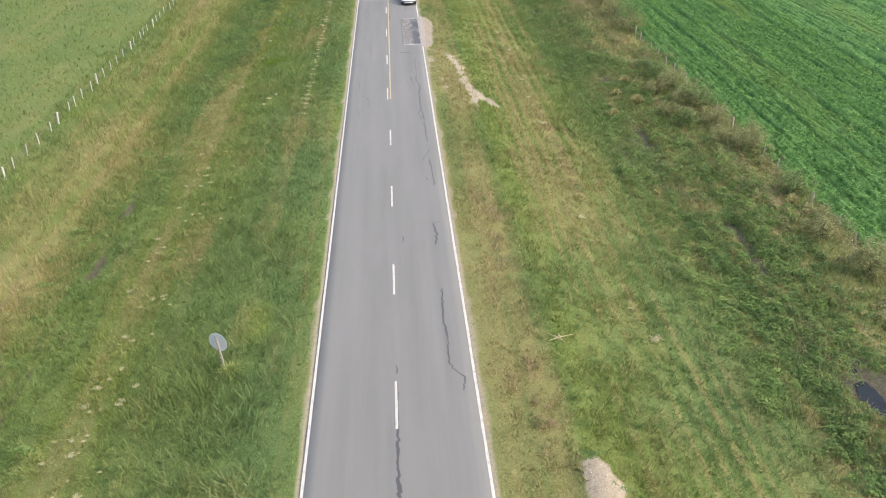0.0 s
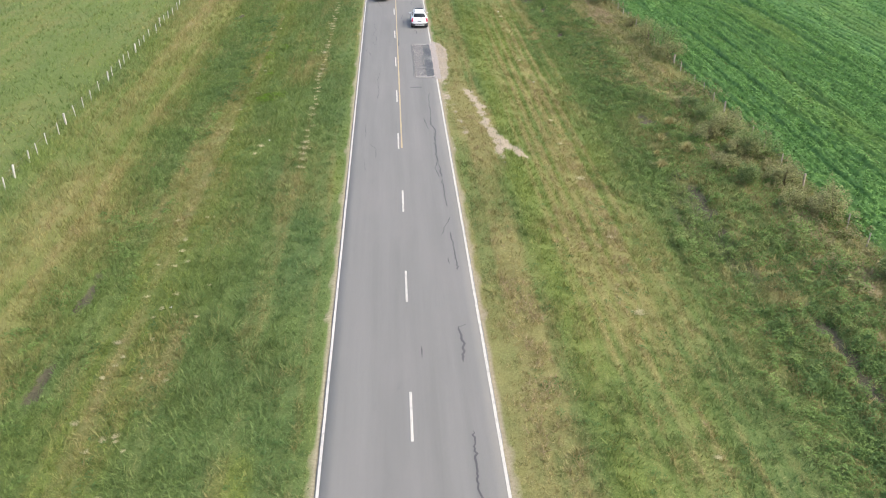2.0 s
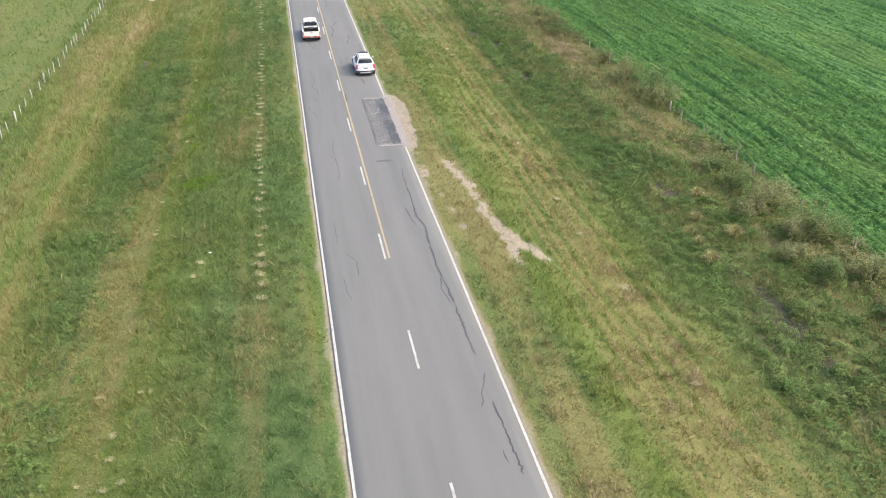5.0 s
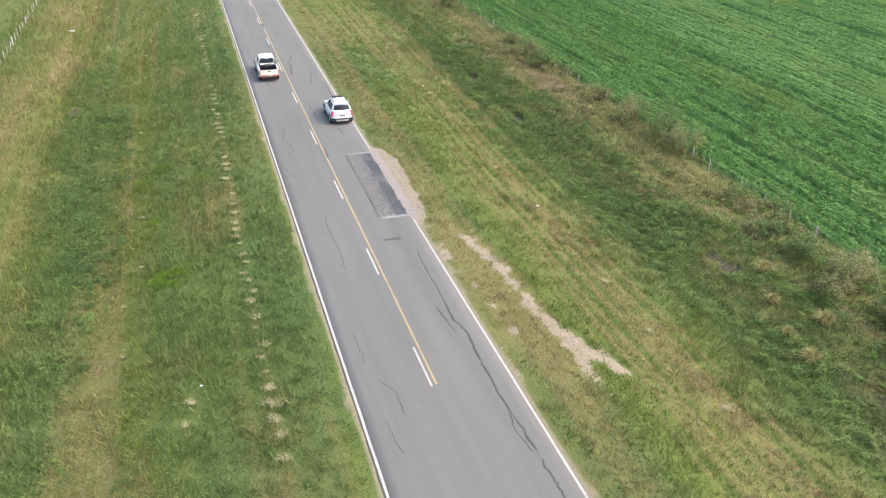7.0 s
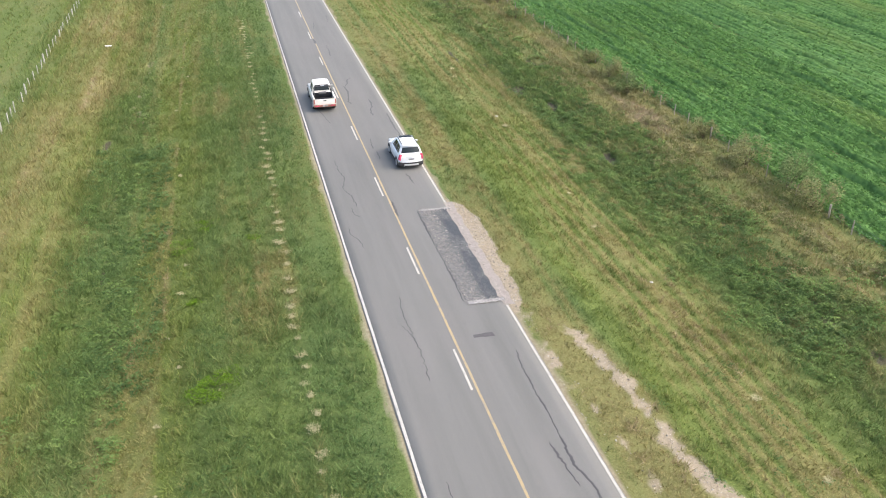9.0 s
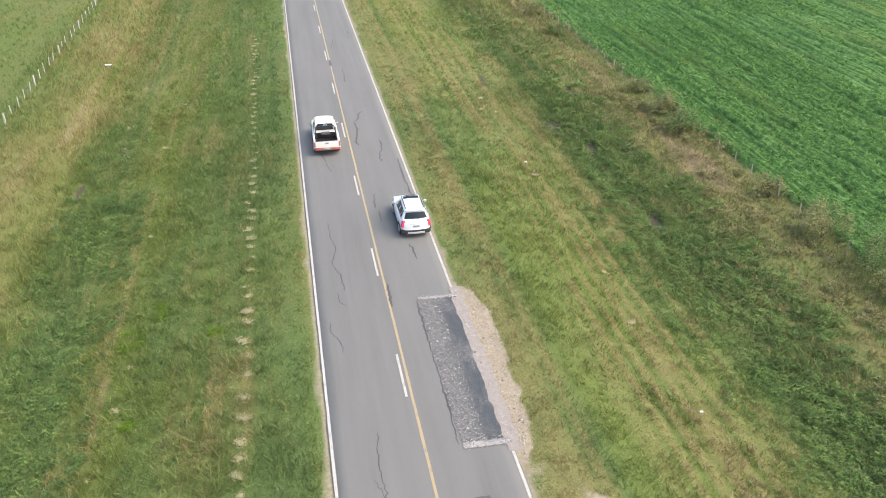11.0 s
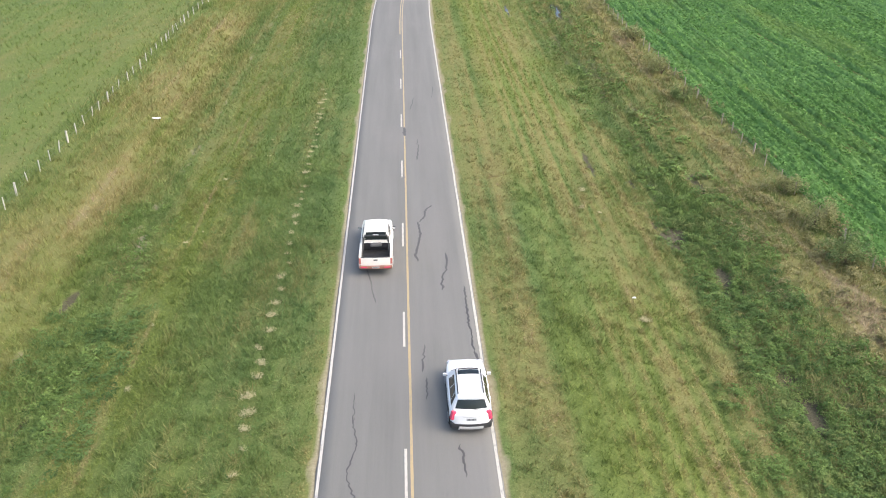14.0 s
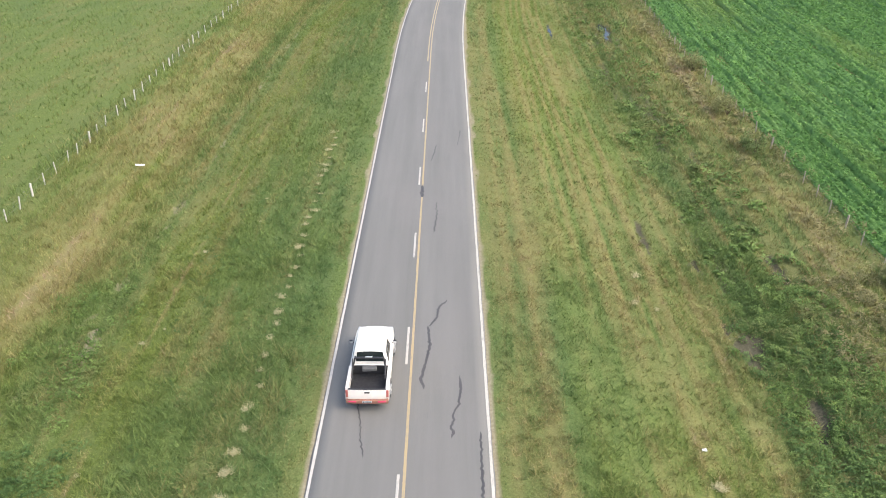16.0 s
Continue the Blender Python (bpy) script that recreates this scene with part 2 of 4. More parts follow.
    return mix(nt, spread(nt, layer(nt, "dry"), 1.02, 1.3), c, dead)


def weighed(nt, *terms):
    """The sum of several values, each times its weight."""
    total = None
    for value, weight in terms:
        m = nt.nodes.new("ShaderNodeMath")
        m.operation = "MULTIPLY_ADD"
        nt.links.new(value, m.inputs[0])
        m.inputs[1].default_value = weight
        if total is None:
            m.inputs[2].default_value = 0.0
        else:
            nt.links.new(total, m.inputs[2])
        total = m.outputs[0]
    return total


def tufted_colour(nt, own):
    """Blades of one tuft share most of their colour, which also carries the tuft's painted shading."""
    # noise at tuft size puts the shading of tufts into the colour
    tuft = spread(nt, noise_tex(nt, 3.6, 3.0, 0.55), 0.34, 0.66)
    drift = spread(nt, noise_tex(nt, 1.3, 3.0, 0.6, (1, 0.22, 1)), 0.34, 0.66)
    return turf_colour(nt, weighed(nt, (own, 0.34), (tuft, 0.42), (drift, 0.24)))


soil_mat, nt, b = shader("verge_soil", 0.95)
fine = noise_tex(nt, 9.0, 6.0, 0.7)
turf = turf_colour(nt, spread(nt, fine, 0.3, 0.7))
turf = mix(nt, 0.5, turf, mix(nt, spread(nt, noise_tex(nt, 22.0, 3.0), 0.35, 0.65), (0.038, 0.058, 0.014), (0.125, 0.140, 0.045)))
dirt = mix(nt, spread(nt, noise_tex(nt, 5.0, 8.0, 0.75), 0.3, 0.7), (0.235, 0.190, 0.132), (0.41, 0.350, 0.255))
dirt = mix(nt, spread(nt, noise_tex(nt, 26.0, 3.0, 0.7), 0.62, 0.72, 0.0, 0.6), dirt, (0.12, 0.085, 0.06))
c = mix(nt, spread(nt, layer(nt, "bare"), 0.35, 0.75), turf, dirt)
wet = mix(nt, spread(nt, fine, 0.35, 0.65), (0.046, 0.042, 0.025), (0.125, 0.116, 0.074))
c = mix(nt, spread(nt, layer(nt, "wet"), 0.25, 0.7), c, wet)
nt.links.new(c, b.inputs["Base Color"])
nt.links.new(spread(nt, layer(nt, "wet"), 0.3, 0.9, 0.95, 0.8), b.inputs["Roughness"])
b.inputs["Specular IOR Level"].default_value = 0.15
bump(nt, b, noise_tex(nt, 14.0, 6.0, 0.7), 0.7, 0.06)


def foliage_mat(name, colour, translucent=0.25):
    """Leaves: colour is a function of (node tree, per-piece chance)."""
    m, nt, b = shader(name, 0.65)
    g = nt.nodes.new("ShaderNodeNewGeometry")
    col = colour(nt, g.outputs["Random Per Island"])
    nt.links.new(col, b.inputs["Base Color"])
    b.inputs["Specular IOR Level"].default_value = 0.22
    t = nt.nodes.new("ShaderNodeBsdfTranslucent")
    nt.links.new(col, t.inputs["Color"])
    s = node(nt, "ShaderNodeMixShader", Fac=translucent)
    nt.links.new(b.outputs[0], s.inputs[1])
    nt.links.new(t.outputs[0], s.inputs[2])
    nt.links.new(s.outputs[0], nt.nodes["Material Output"].inputs["Surface"])
    return m


def two_tone(a, b_, patch=None, patch_scale=0.25, stretch=(1, 1, 1)):
    def colour(nt, own):
        c = mix(nt, own, a, b_)
        if patch:
            c = mix(nt, spread(nt, noise_tex(nt, patch_scale, 3.0, 0.6, stretch), 0.52, 0.68, 0, 0.75), c, patch)
        return c
    return colour


grass_mat = foliage_mat("grass_blades", tufted_colour, 0.18)


def plant_tone(a, b_, patch=None):
    """Leaves of one plant share most of their colour."""
    def colour(nt, own):
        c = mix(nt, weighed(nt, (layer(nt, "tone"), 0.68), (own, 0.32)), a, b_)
        if patch:
            c = mix(nt, spread(nt, noise_tex(nt, 0.45, 3.0), 0.50, 0.68, 0, 0.8), c, patch)
        return c
    return colour




def soy_colour(nt, own):
    lump = spread(nt, noise_tex(nt, 2.0, 3.0, 0.6), 0.35, 0.65)
    c = mix(nt, weighed(nt, (own, 0.5), (lump, 0.5)), (0.028, 0.088, 0.018), (0.225, 0.415, 0.112))
    return mix(nt, spread(nt, noise_tex(nt, 0.10, 3.0, 0.6, (1.0, 0.16, 1)), 0.55, 0.70, 0, 0.6), c, (0.22, 0.30, 0.075))


soy_mat = foliage_mat("soybean_leaves", soy_colour)
weed_mat = foliage_mat("broad_weeds", plant_tone((0.058, 0.112, 0.026), (0.235, 0.335, 0.095), (0.195, 0.205, 0.075)))
dark_weed_mat = foliage_mat("dark_weeds", plant_tone((0.038, 0.082, 0.020), (0.180, 0.274, 0.084)))
olive_mat = foliage_mat("olive_weeds", plant_tone((0.120, 0.130, 0.050), (0.350, 0.315, 0.150)))
clover_mat = foliage_mat("low_weeds", plant_tone((0.050, 0.105, 0.026), (0.150, 0.240, 0.075)))
bright_mat = foliage_mat("bright_weeds", two_tone((0.080, 0.160, 0.008), (0.170, 0.280, 0.022)))
bush_mat = foliage_mat("bush_leaves", two_tone((0.115, 0.140, 0.048), (0.350, 0.350, 0.150), (0.33, 0.30, 0.15), 1.1))
green_bush_mat = foliage_mat("green_bush_leaves", two_tone((0.070, 0.120, 0.034), (0.230, 0.290, 0.105), None))
straw_mat = foliage_mat("dry_stalks", two_tone((0.31, 0.285, 0.115), (0.52, 0.47, 0.23)), 0.45)
pale_mat = foliage_mat("pale_straw", two_tone((0.32, 0.30, 0.16), (0.54, 0.49, 0.30)))
twig_mat = plain("twigs", (0.13, 0.09, 0.055), 0.9)

asphalt, nt, b = shader("worn_asphalt", 0.82)
c = mix(nt, spread(nt, noise_tex(nt, 0.9, 5.0, 0.6, (1.3, 0.05, 1)), 0.32, 0.68), (0.152, 0.150, 0.135), (0.192, 0.189, 0.171))
c = mix(nt, spread(nt, noise_tex(nt, 0.33, 4.0, 0.6, (1, 0.35, 1)), 0.45, 0.7, 0, 0.45), c, (0.205, 0.194, 0.178))
c = mix(nt, spread(nt, noise_tex(nt, 70.0, 3.0, 0.8), 0.35, 0.7, 0, 0.4), c, (0.085, 0.083, 0.083))
c = mix(nt, spread(nt, noise_tex(nt, 1.6, 5.0, 0.7, (1, 0.5, 1)), 0.62, 0.75, 0, 0.35), c, (0.115, 0.111, 0.110))
nt.links.new(c, b.inputs["Base Color"])
bump(nt, b, noise_tex(nt, 110.0, 3.0, 0.7), 0.25, 0.006)


def paint(name, colour, base=(0.19, 0.186, 0.178)):
    m, nt, b = shader(name, 0.6)
    worn = spread(nt, noise_tex(nt, 7.0, 6.0, 0.75, (1, 0.35, 1)), 0.50, 0.68, 0, 0.75)
    nt.links.new(mix(nt, worn, colour, base), b.inputs["Base Color"])
    return m


white_line = paint("white_road_paint", (0.47, 0.445, 0.39))
yellow_line = paint("yellow_road_paint", (0.38, 0.295, 0.155))
tar_and_shade = plain("crack_tar_and_shade", (0.062, 0.060, 0.059), 0.6, 0, 0.25)
stain_mat = plain("oil_stain", (0.075, 0.07, 0.068), 0.6, 0, 0.3, 12)

patch_mat, nt, b = shader("rough_patch", 0.9)
v, _ = coords(nt)
vor = node(nt, "ShaderNodeTexVoronoi", Scale=26.0)
nt.links.new(v, vor.inputs["Vector"])
sep = nt.nodes.new("ShaderNodeSeparateXYZ")
nt.links.new(v, sep.inputs[0])
c = mix(nt, spread(nt, noise_tex(nt, 6.0, 6.0, 0.75), 0.3, 0.7), (0.070, 0.070, 0.068), (0.190, 0.185, 0.175))
c = mix(nt, spread(nt, vor.outputs["Color"], 0.66, 0.85, 0, 0.5), c, (0.44, 0.42, 0.39))
worn_band = nt.nodes.new("ShaderNodeMath")
worn_band.operation = "MULTIPLY"
nt.links.new(spread(nt, sep.outputs[0], 2.1, 2.8), worn_band.inputs[0])
nt.links.new(spread(nt, noise_tex(nt, 0.9, 4.0, 0.6, (1.5, 0.5, 1)), 0.28, 0.56), worn_band.inputs[1])
c = mix(nt, worn_band.outputs[0], c, (0.066, 0.074, 0.080))
nt.links.new(c, b.inputs["Base Color"])
bump(nt, b, vor.outputs["Distance"], 0.8, 0.03)

pebble_mat, nt, b = shader("pebbles", 0.9)
g = nt.nodes.new("ShaderNodeNewGeometry")
nt.links.new(mix(nt, g.outputs["Random Per Island"], (0.15, 0.13, 0.11), (0.60, 0.55, 0.48)), b.inputs["Base Color"])

water_mat, nt, b = shader("puddle_water", 0.06)
b.inputs["Base Color"].default_value = (0.016, 0.017, 0.016, 1)
b.inputs["IOR"].default_value = 1.33
bump(nt, b, noise_tex(nt, 6.0), 0.05, 0.02)

post_white = plain("limewashed_wood", (0.50, 0.48, 0.43), 0.85, 0, 0.15, 9)
post_grey = plain("weathered_wood", (0.36, 0.31, 0.25), 0.9, 0, 0.3, 9)
wire_mat = plain("fence_wire", (0.30, 0.29, 0.28), 0.5, 0.9)
car_white = plain("white_car_paint", (0.84, 0.84, 0.84), 0.35, 0, 0.02, 3, 0.4)
dusty_white = plain("dusty_white_paint", (0.76, 0.72, 0.66), 0.4, 0, 0.05, 4, 0.3)
black_trim = plain("black_plastic", (0.030, 0.030, 0.032), 0.6)
liner_mat = plain("bed_liner", (0.018, 0.018, 0.020), 0.75)
rubber = plain("tyre_rubber", (0.022, 0.022, 0.022), 0.85)
alloy = plain("alloy_rim", (0.55, 0.55, 0.56), 0.35, 0.9, 0.06)
silver = plain("silver_trim", (0.62, 0.62, 0.62), 0.35, 0.5, 0.05)
red_lens = plain("red_lens", (0.66, 0.070, 0.14), 0.2, 0, 0.1, 20, 0.5)
pale_lens = plain("dusty_red_lens", (0.42, 0.13, 0.11), 0.35, 0, 0.15, 20)
orange_dust = plain("red_dust_on_bumper", (0.27, 0.125, 0.085), 0.7, 0, 0.35, 8)
plate_mat = plain("number_plate", (0.42, 0.43, 0.44), 0.5)
glass_dark, nt, b = shader("tinted_glass", 0.04)
b.inputs["Base Color"].default_value = (0.014, 0.020, 0.021, 1)
b.inputs["Specular IOR Level"].default_value = 0.4
sign_grey = plain("bare_sign_metal", (0.54, 0.56, 0.58), 0.5, 0.3, 0.08, 6)
board_white = plain("white_board", (0.75, 0.74, 0.72), 0.6, 0, 0.1, 8)


# ---- mesh helpers ----
def raw_mesh(name, verts, faces, layers=()):
    """A mesh from arrays of corners and of faces that all have the same number of corners."""
    me = bpy.data.meshes.new(name)
    verts, faces = np.asarray(verts, np.float32), np.asarray(faces, np.int32)
    n, k = faces.shape
    me.vertices.add(len(verts))
    me.vertices.foreach_set("co", verts.ravel())
    me.loops.add(n * k)
    me.loops.foreach_set("vertex_index", faces.ravel())
    me.polygons.add(n)
    me.polygons.foreach_set("loop_start", np.arange(0, n * k, k, dtype=np.int32))
    me.update(calc_edges=True)
    for key, values in layers:
        me.attributes.new(key, "FLOAT", "POINT").data.foreach_set("value", np.asarray(values, np.float32))
    return me


def smooth(me):
    me.polygons.foreach_set("use_smooth", np.ones(len(me.polygons), bool))
    return me


def grid_faces(nx, ny):
    i = np.arange(nx * ny).reshape(ny, nx)
    return np.stack([i[:-1, :-1].ravel(), i[:-1, 1:].ravel(), i[1:, 1:].ravel(), i[1:, :-1].ravel()], 1)


def put_mesh(name, me, material, parent=None, label=""):
    me.materials.append(material)
    ob = new(name, me)
    ob.parent = parent
    return tagged(ob, label)


def part(name, bm, material, parent, label="", soft=True):
    me = bpy.data.meshes.new(name)
    bm.normal_update()
    bm.to_mesh(me)
    bm.free()
    if soft:
        smooth(me)
        me.set_sharp_from_angle(angle=radians(38))
    return put_mesh(name, me, material, parent, label)


def slab(sx, sy, sz, at=(0, 0, 0), bevel=0.01, turn=(0, 0, 0), bm=None):
    """A box of that size, its edges rounded, its middle at the given place."""
    bm = bm or bmesh.new()
    made = bmesh.ops.create_cube(bm, size=1.0, matrix=pose(*at, *turn) @ Matrix.Diagonal((sx, sy, sz, 1)))
    if bevel:
        edges = list({e for v in made["verts"] for e in v.link_edges})
        bmesh.ops.bevel(bm, geom=edges, offset=bevel, segments=2, profile=0.6, affect="EDGES", clamp_overlap=True)
    return bm


def rod(r1, r2, length, m, sides=8, bm=None):
    bm = bm or bmesh.new()
    bmesh.ops.create_cone(bm, cap_ends=True, segments=sides, radius1=r1, radius2=r2, depth=length, matrix=m)
    return bm


def loft(rings, caps=True):
    bm = bmesh.new()
    rows = [[bm.verts.new(p) for p in ring] for ring in rings]
    n = len(rows[0])
    for a, b_ in zip(rows, rows[1:]):
        for k in range(n):
            bm.faces.new((a[k], a[(k + 1) % n], b_[(k + 1) % n], b_[k]))
    if caps:
        bm.faces.new(rows[0][::-1])
        bm.faces.new(rows[-1])
    bmesh.ops.recalc_face_normals(bm, faces=bm.faces)
    return bm


# ---- ground and road ----
def steps(*stretches):
    return np.unique(np.concatenate([np.round(np.arange(a, b_, s), 4) for a, b_, s in stretches]))


gx = steps((-1500, -200, 130), (-200, -60, 14), (-60, -28, 1.0), (-28, 28, 0.28), (28, 90, 2.0), (90, 300, 20), (300, 1700, 140))
gy = steps((-600, -40, 80), (-40, 14, 5), (14, 150, 0.34), (150, 215, 0.7), (215, 400, 12), (400, 2600, 200))
X, Y = np.meshgrid(gx, gy)
U = X - bend(Y)
verts = np.stack([X, Y, land(X, Y)], -1).reshape(-1, 3)
me = raw_mesh("ground", verts, grid_faces(len(gx), len(gy)),
              (("dry", dryness(U, Y).ravel()), ("fresh", freshness(U, Y).ravel()), ("bare", bareness(U, Y).ravel()), ("wet", wetness(U, Y).ravel())))
tagged(put_mesh("ground", smooth(me), soil_mat), "mown grass verges falling to muddy ditches and farm fields", "ground", "", "structure")


def road_z(u):
    return 0.02 - 0.008 * np.abs(u)


def strip(name, u0, u1, y0, y1, lift, material, parent, step=4.0, ragged=0.0, label="", seed=0, thick=0.0):
    """A strip along the road between two distances from its middle line."""
    ys = np.linspace(y0, y1, max(2, int((y1 - y0) / step) + 1))
    us = np.linspace(u0, u1, 2 if u1 - u0 < 1 else 13)
    YY, UU = np.meshgrid(ys, us, indexing="ij")
    wob = ragged * (fbm(ys * 1.7, ys * 0 + seed, 61, 3) - 0.5)
    UU = UU.copy()
    UU[:, 0] -= wob
    UU[:, -1] += ragged * (fbm(ys * 1.9, ys * 0 + seed + 9, 62, 3) - 0.5)
    v = np.stack([UU + bend(YY), YY, road_z(UU) + lift], -1)
    if thick:
        rim0, rim1 = v[:, :1].copy(), v[:, -1:].copy()
        rim0[..., 2] -= thick
        rim1[..., 2] -= thick
        rim0[..., 0] -= 0.03
        rim1[..., 0] += 0.03
        v = np.concatenate([rim0, v, rim1], 1)
    return put_mesh(name, raw_mesh(name, v.reshape(-1, 3), grid_faces(v.shape[1], v.shape[0])), material, parent, label)


road = strip("road", -3.55, 3.55, -300, 1200, 0.0, asphalt, None, 0.6, 0.10, thick=0.16)
tagged(road, "worn grey asphalt country road with sealed cracks", "road", "", "structure")
strip("edge_line", -3.51, -3.395, -300, 1200, 0.004, white_line, road, 1.0, 0.02, "white edge line", 3)
strip("edge_line", 3.395, 3.51, -300, 83.2, 0.004, white_line, road, 0.8, 0.02, "white edge line", 5)
strip("edge_line", 3.395, 3.51, 95.2, 1200, 0.004, white_line, road, 1.0, 0.03, "white edge line", 7)
strip("centre_line", 0.06, 0.17, 66.8, 1200, 0.004, yellow_line, road, 0.9, 0.03, "yellow no-passing line", 8)
strip("centre_line", -0.19, -0.08, 169.2, 1200, 0.004, yellow_line, road, 1.5, 0.02, "yellow no-passing line", 9)
dash_mesh = slab(0.11, 3.1, 0.012, bevel=0.003)
dash = part("centre_dash", dash_mesh, white_line, road)
dash.location = (0.03, 25.6 + 1.55, 0.021)
for k in range(-6, 14):
    if k:
        more = new("centre_dash", dash.data)
        more.parent = road
        more.location = (0.04 if k < 4 else -0.12, 25.6 + 1.55 + 10.27 * k, 0.021)


def crack_or_shade(way, width=0.05, seed=0, wander=0.07):
    """Tar-filled cracks, and one painted shade line, that wander along a way given by a few corners."""
    r = np.random.default_rng(seed)
    pts = []
    for (ax, ay), (bx, by) in zip(way, way[1:]):
        n = max(2, int(math.hypot(bx - ax, by - ay) / 0.13))
        for k in range(n):
            pts.append((ax + (bx - ax) * k / n, ay + (by - ay) * k / n))
    pts.append(way[-1])
    p = np.array(pts)
    n = len(p)
    s = np.arange(n) * 0.13
    p[:, 0] += wander * 2 * (fbm(s * 1.5, s * 0 + seed * 3.7, 71, 3) - 0.5)
    p[:, 1] += wander * (fbm(s * 2.2, s * 0 + seed * 1.9, 72, 2) - 0.5)
    p[1:-1, 0] += r.normal(0, 0.026, n - 2)
    w = 1.02 * width * (0.35 + 1.3 * fbm(s * 1.3, s * 0 + seed, 73, 3)) * np.minimum(1, 0.25 + np.minimum(np.arange(n), np.arange(n)[::-1]) * 0.4)
    d = np.gradient(p, axis=0)
    d /= np.linalg.norm(d, axis=1, keepdims=True)
    side = np.stack([-d[:, 1], d[:, 0]], 1) * w[:, None] / 2
    rows = []
    for q, lift in ((p - side, 0.003), (p, 0.007), (p + side, 0.003)):
        rows.append(np.stack([q[:, 0] + bend(q[:, 1]), q[:, 1], road_z(q[:, 0]) + lift], 1))
    v = np.stack(rows, 1).reshape(-1, 3)
    put_mesh("crack_seal", smooth(raw_mesh("crack_seal", v, grid_faces(3, n))), tar_and_shade, road)


crack_or_shade([(0.05, 29.9), (0.16, 29.2)], 0.07, 1)
crack_or_shade([(0.07, 28.6), (0.06, 26.3), (0.05, 24.3), (0.06, 19.0)], 0.13, 2)
crack_or_shade([(2.48, 36.4), (2.36, 33.2), (2.48, 31.8)], 0.08, 3)
crack_or_shade([(2.46, 31.9), (2.43, 30.0), (2.62, 29.4), (3.0, 28.9), (2.89, 27.9)], 0.06, 4)
crack_or_shade([(2.47, 43.9), (2.52, 43.0), (2.58, 42.4), (2.42, 41.0)], 0.10, 5)
crack_or_shade([(2.85, 44.1), (2.45, 43.8)], 0.04, 6)
crack_or_shade([(0.59, 42.3), (0.61, 41.4)], 0.06, 7)
crack_or_shade([(2.71, 53.6), (2.77, 51.2), (2.83, 49.2)], 0.07, 8)
crack_or_shade([(2.80, 55.6), (2.45, 54.4), (2.18, 53.3)], 0.06, 9)
crack_or_shade([(2.35, 50.6), (2.4, 49.9)], 0.05, 10)
crack_or_shade([(2.62, 79.4), (2.46, 77.6), (2.52, 75.0), (2.45, 73.4)], 0.07, 11)
crack_or_shade([(2.45, 73.4), (2.36, 71.8), (2.72, 70.2), (2.50, 67.9)], 0.09, 12)
crack_or_shade([(2.50, 67.9), (2.51, 65.7), (2.55, 64.1), (2.70, 61.6)], 0.08, 13)
crack_or_shade([(2.70, 61.2), (2.63, 59.6), (2.72, 57.0)], 0.07, 14)
crack_or_shade([(1.90, 73.1), (2.0, 71.8), (2.14, 70.5)], 0.07, 15)
crack_or_shade([(2.50, 64.2), (2.28, 63.4), (2.50, 61.6)], 0.05, 16)
crack_or_shade([(-2.53, 71.9), (-2.54, 69.0)], 0.035, 17)
crack_or_shade([(-2.18, 67.8), (-1.75, 66.8), (-1.73, 65.1)], 0.04, 18)
crack_or_shade([(-2.54, 65.1), (-2.46, 63.7), (-2.32, 62.8)], 0.04, 19)
crack_or_shade([(-1.62, 85.2), (-1.75, 82.8), (-1.63, 81.3), (-1.70, 78.0)], 0.035, 20)
crack_or_shade([(-2.03, 82.6), (-1.66, 81.4)], 0.03, 21)
crack_or_shade([(-2.32, 102.8), (-2.10, 100.6), (-2.41, 99.3), (-2.02, 97.8), (-2.0, 96.3)], 0.05, 22)
crack_or_shade([(-2.35, 96.2), (-2.29, 95.2), (-1.98, 94.8)], 0.045, 23)
crack_or_shade([(-2.97, 93.5), (-2.88, 92.6), (-2.61, 91.9), (-2.47, 90.8)], 0.05, 24)
crack_or_shade([(0.25, 96.6), (0.22, 95.6), (0.21, 94.3)], 0.14, 25)
crack_or_shade([(2.08, 100.8), (2.16, 98.9)], 0.08, 26)
crack_or_shade([(3.08, 113.4), (3.10, 110.3), (3.16, 107.3)], 0.08, 27)
crack_or_shade([(3.16, 107.3), (3.38, 106.1), (3.42, 104.4)], 0.13, 28)
crack_or_shade([(2.33, 117.2), (2.25, 115.2), (1.99, 114.4), (1.94, 113.0)], 0.09, 29)
crack_or_shade([(1.70, 123.7), (1.27, 122.9), (1.22, 122.1), (0.82, 121.2)], 0.09, 30)
crack_or_shade([(0.82, 121.2), (0.90, 119.2), (0.72, 117.8), (0.59, 117.0), (0.71, 116.2)], 0.11, 31)
crack_or_shade([(0.83, 107.9), (0.68, 105.7)], 0.08, 32)
crack_or_shade([(0.88, 105.3), (0.78, 103.7)], 0.09, 33)
crack_or_shade([(-2.23, 120.3), (-2.11, 117.9), (-2.19, 116.1), (-1.89, 114.4), (-1.60, 111.8)], 0.05, 34)
crack_or_shade([(-2.31, 104.3), (-2.26, 102.0)], 0.045, 35)
crack_or_shade([(2.24, 103.1), (2.28, 101.9)], 0.09, 36)
crack_or_shade([(1.08, 135.8), (1.13, 133.6), (0.92, 131.5)], 0.08, 37)
crack_or_shade([(0.97, 146.0), (0.79, 144.0), (0.60, 142.9)], 0.07, 38)
crack_or_shade([(2.79, 149.4), (2.57, 146.0)], 0.06, 39)
crack_or_shade([(0.10, 138.5), (0.16, 136.5)], 0.16, 40)
strip("oil_stain", 1.05, 1.55, 80.75, 81.0, 0.004, stain_mat, road, 0.03, 0.12, "dark oil stain", 1)
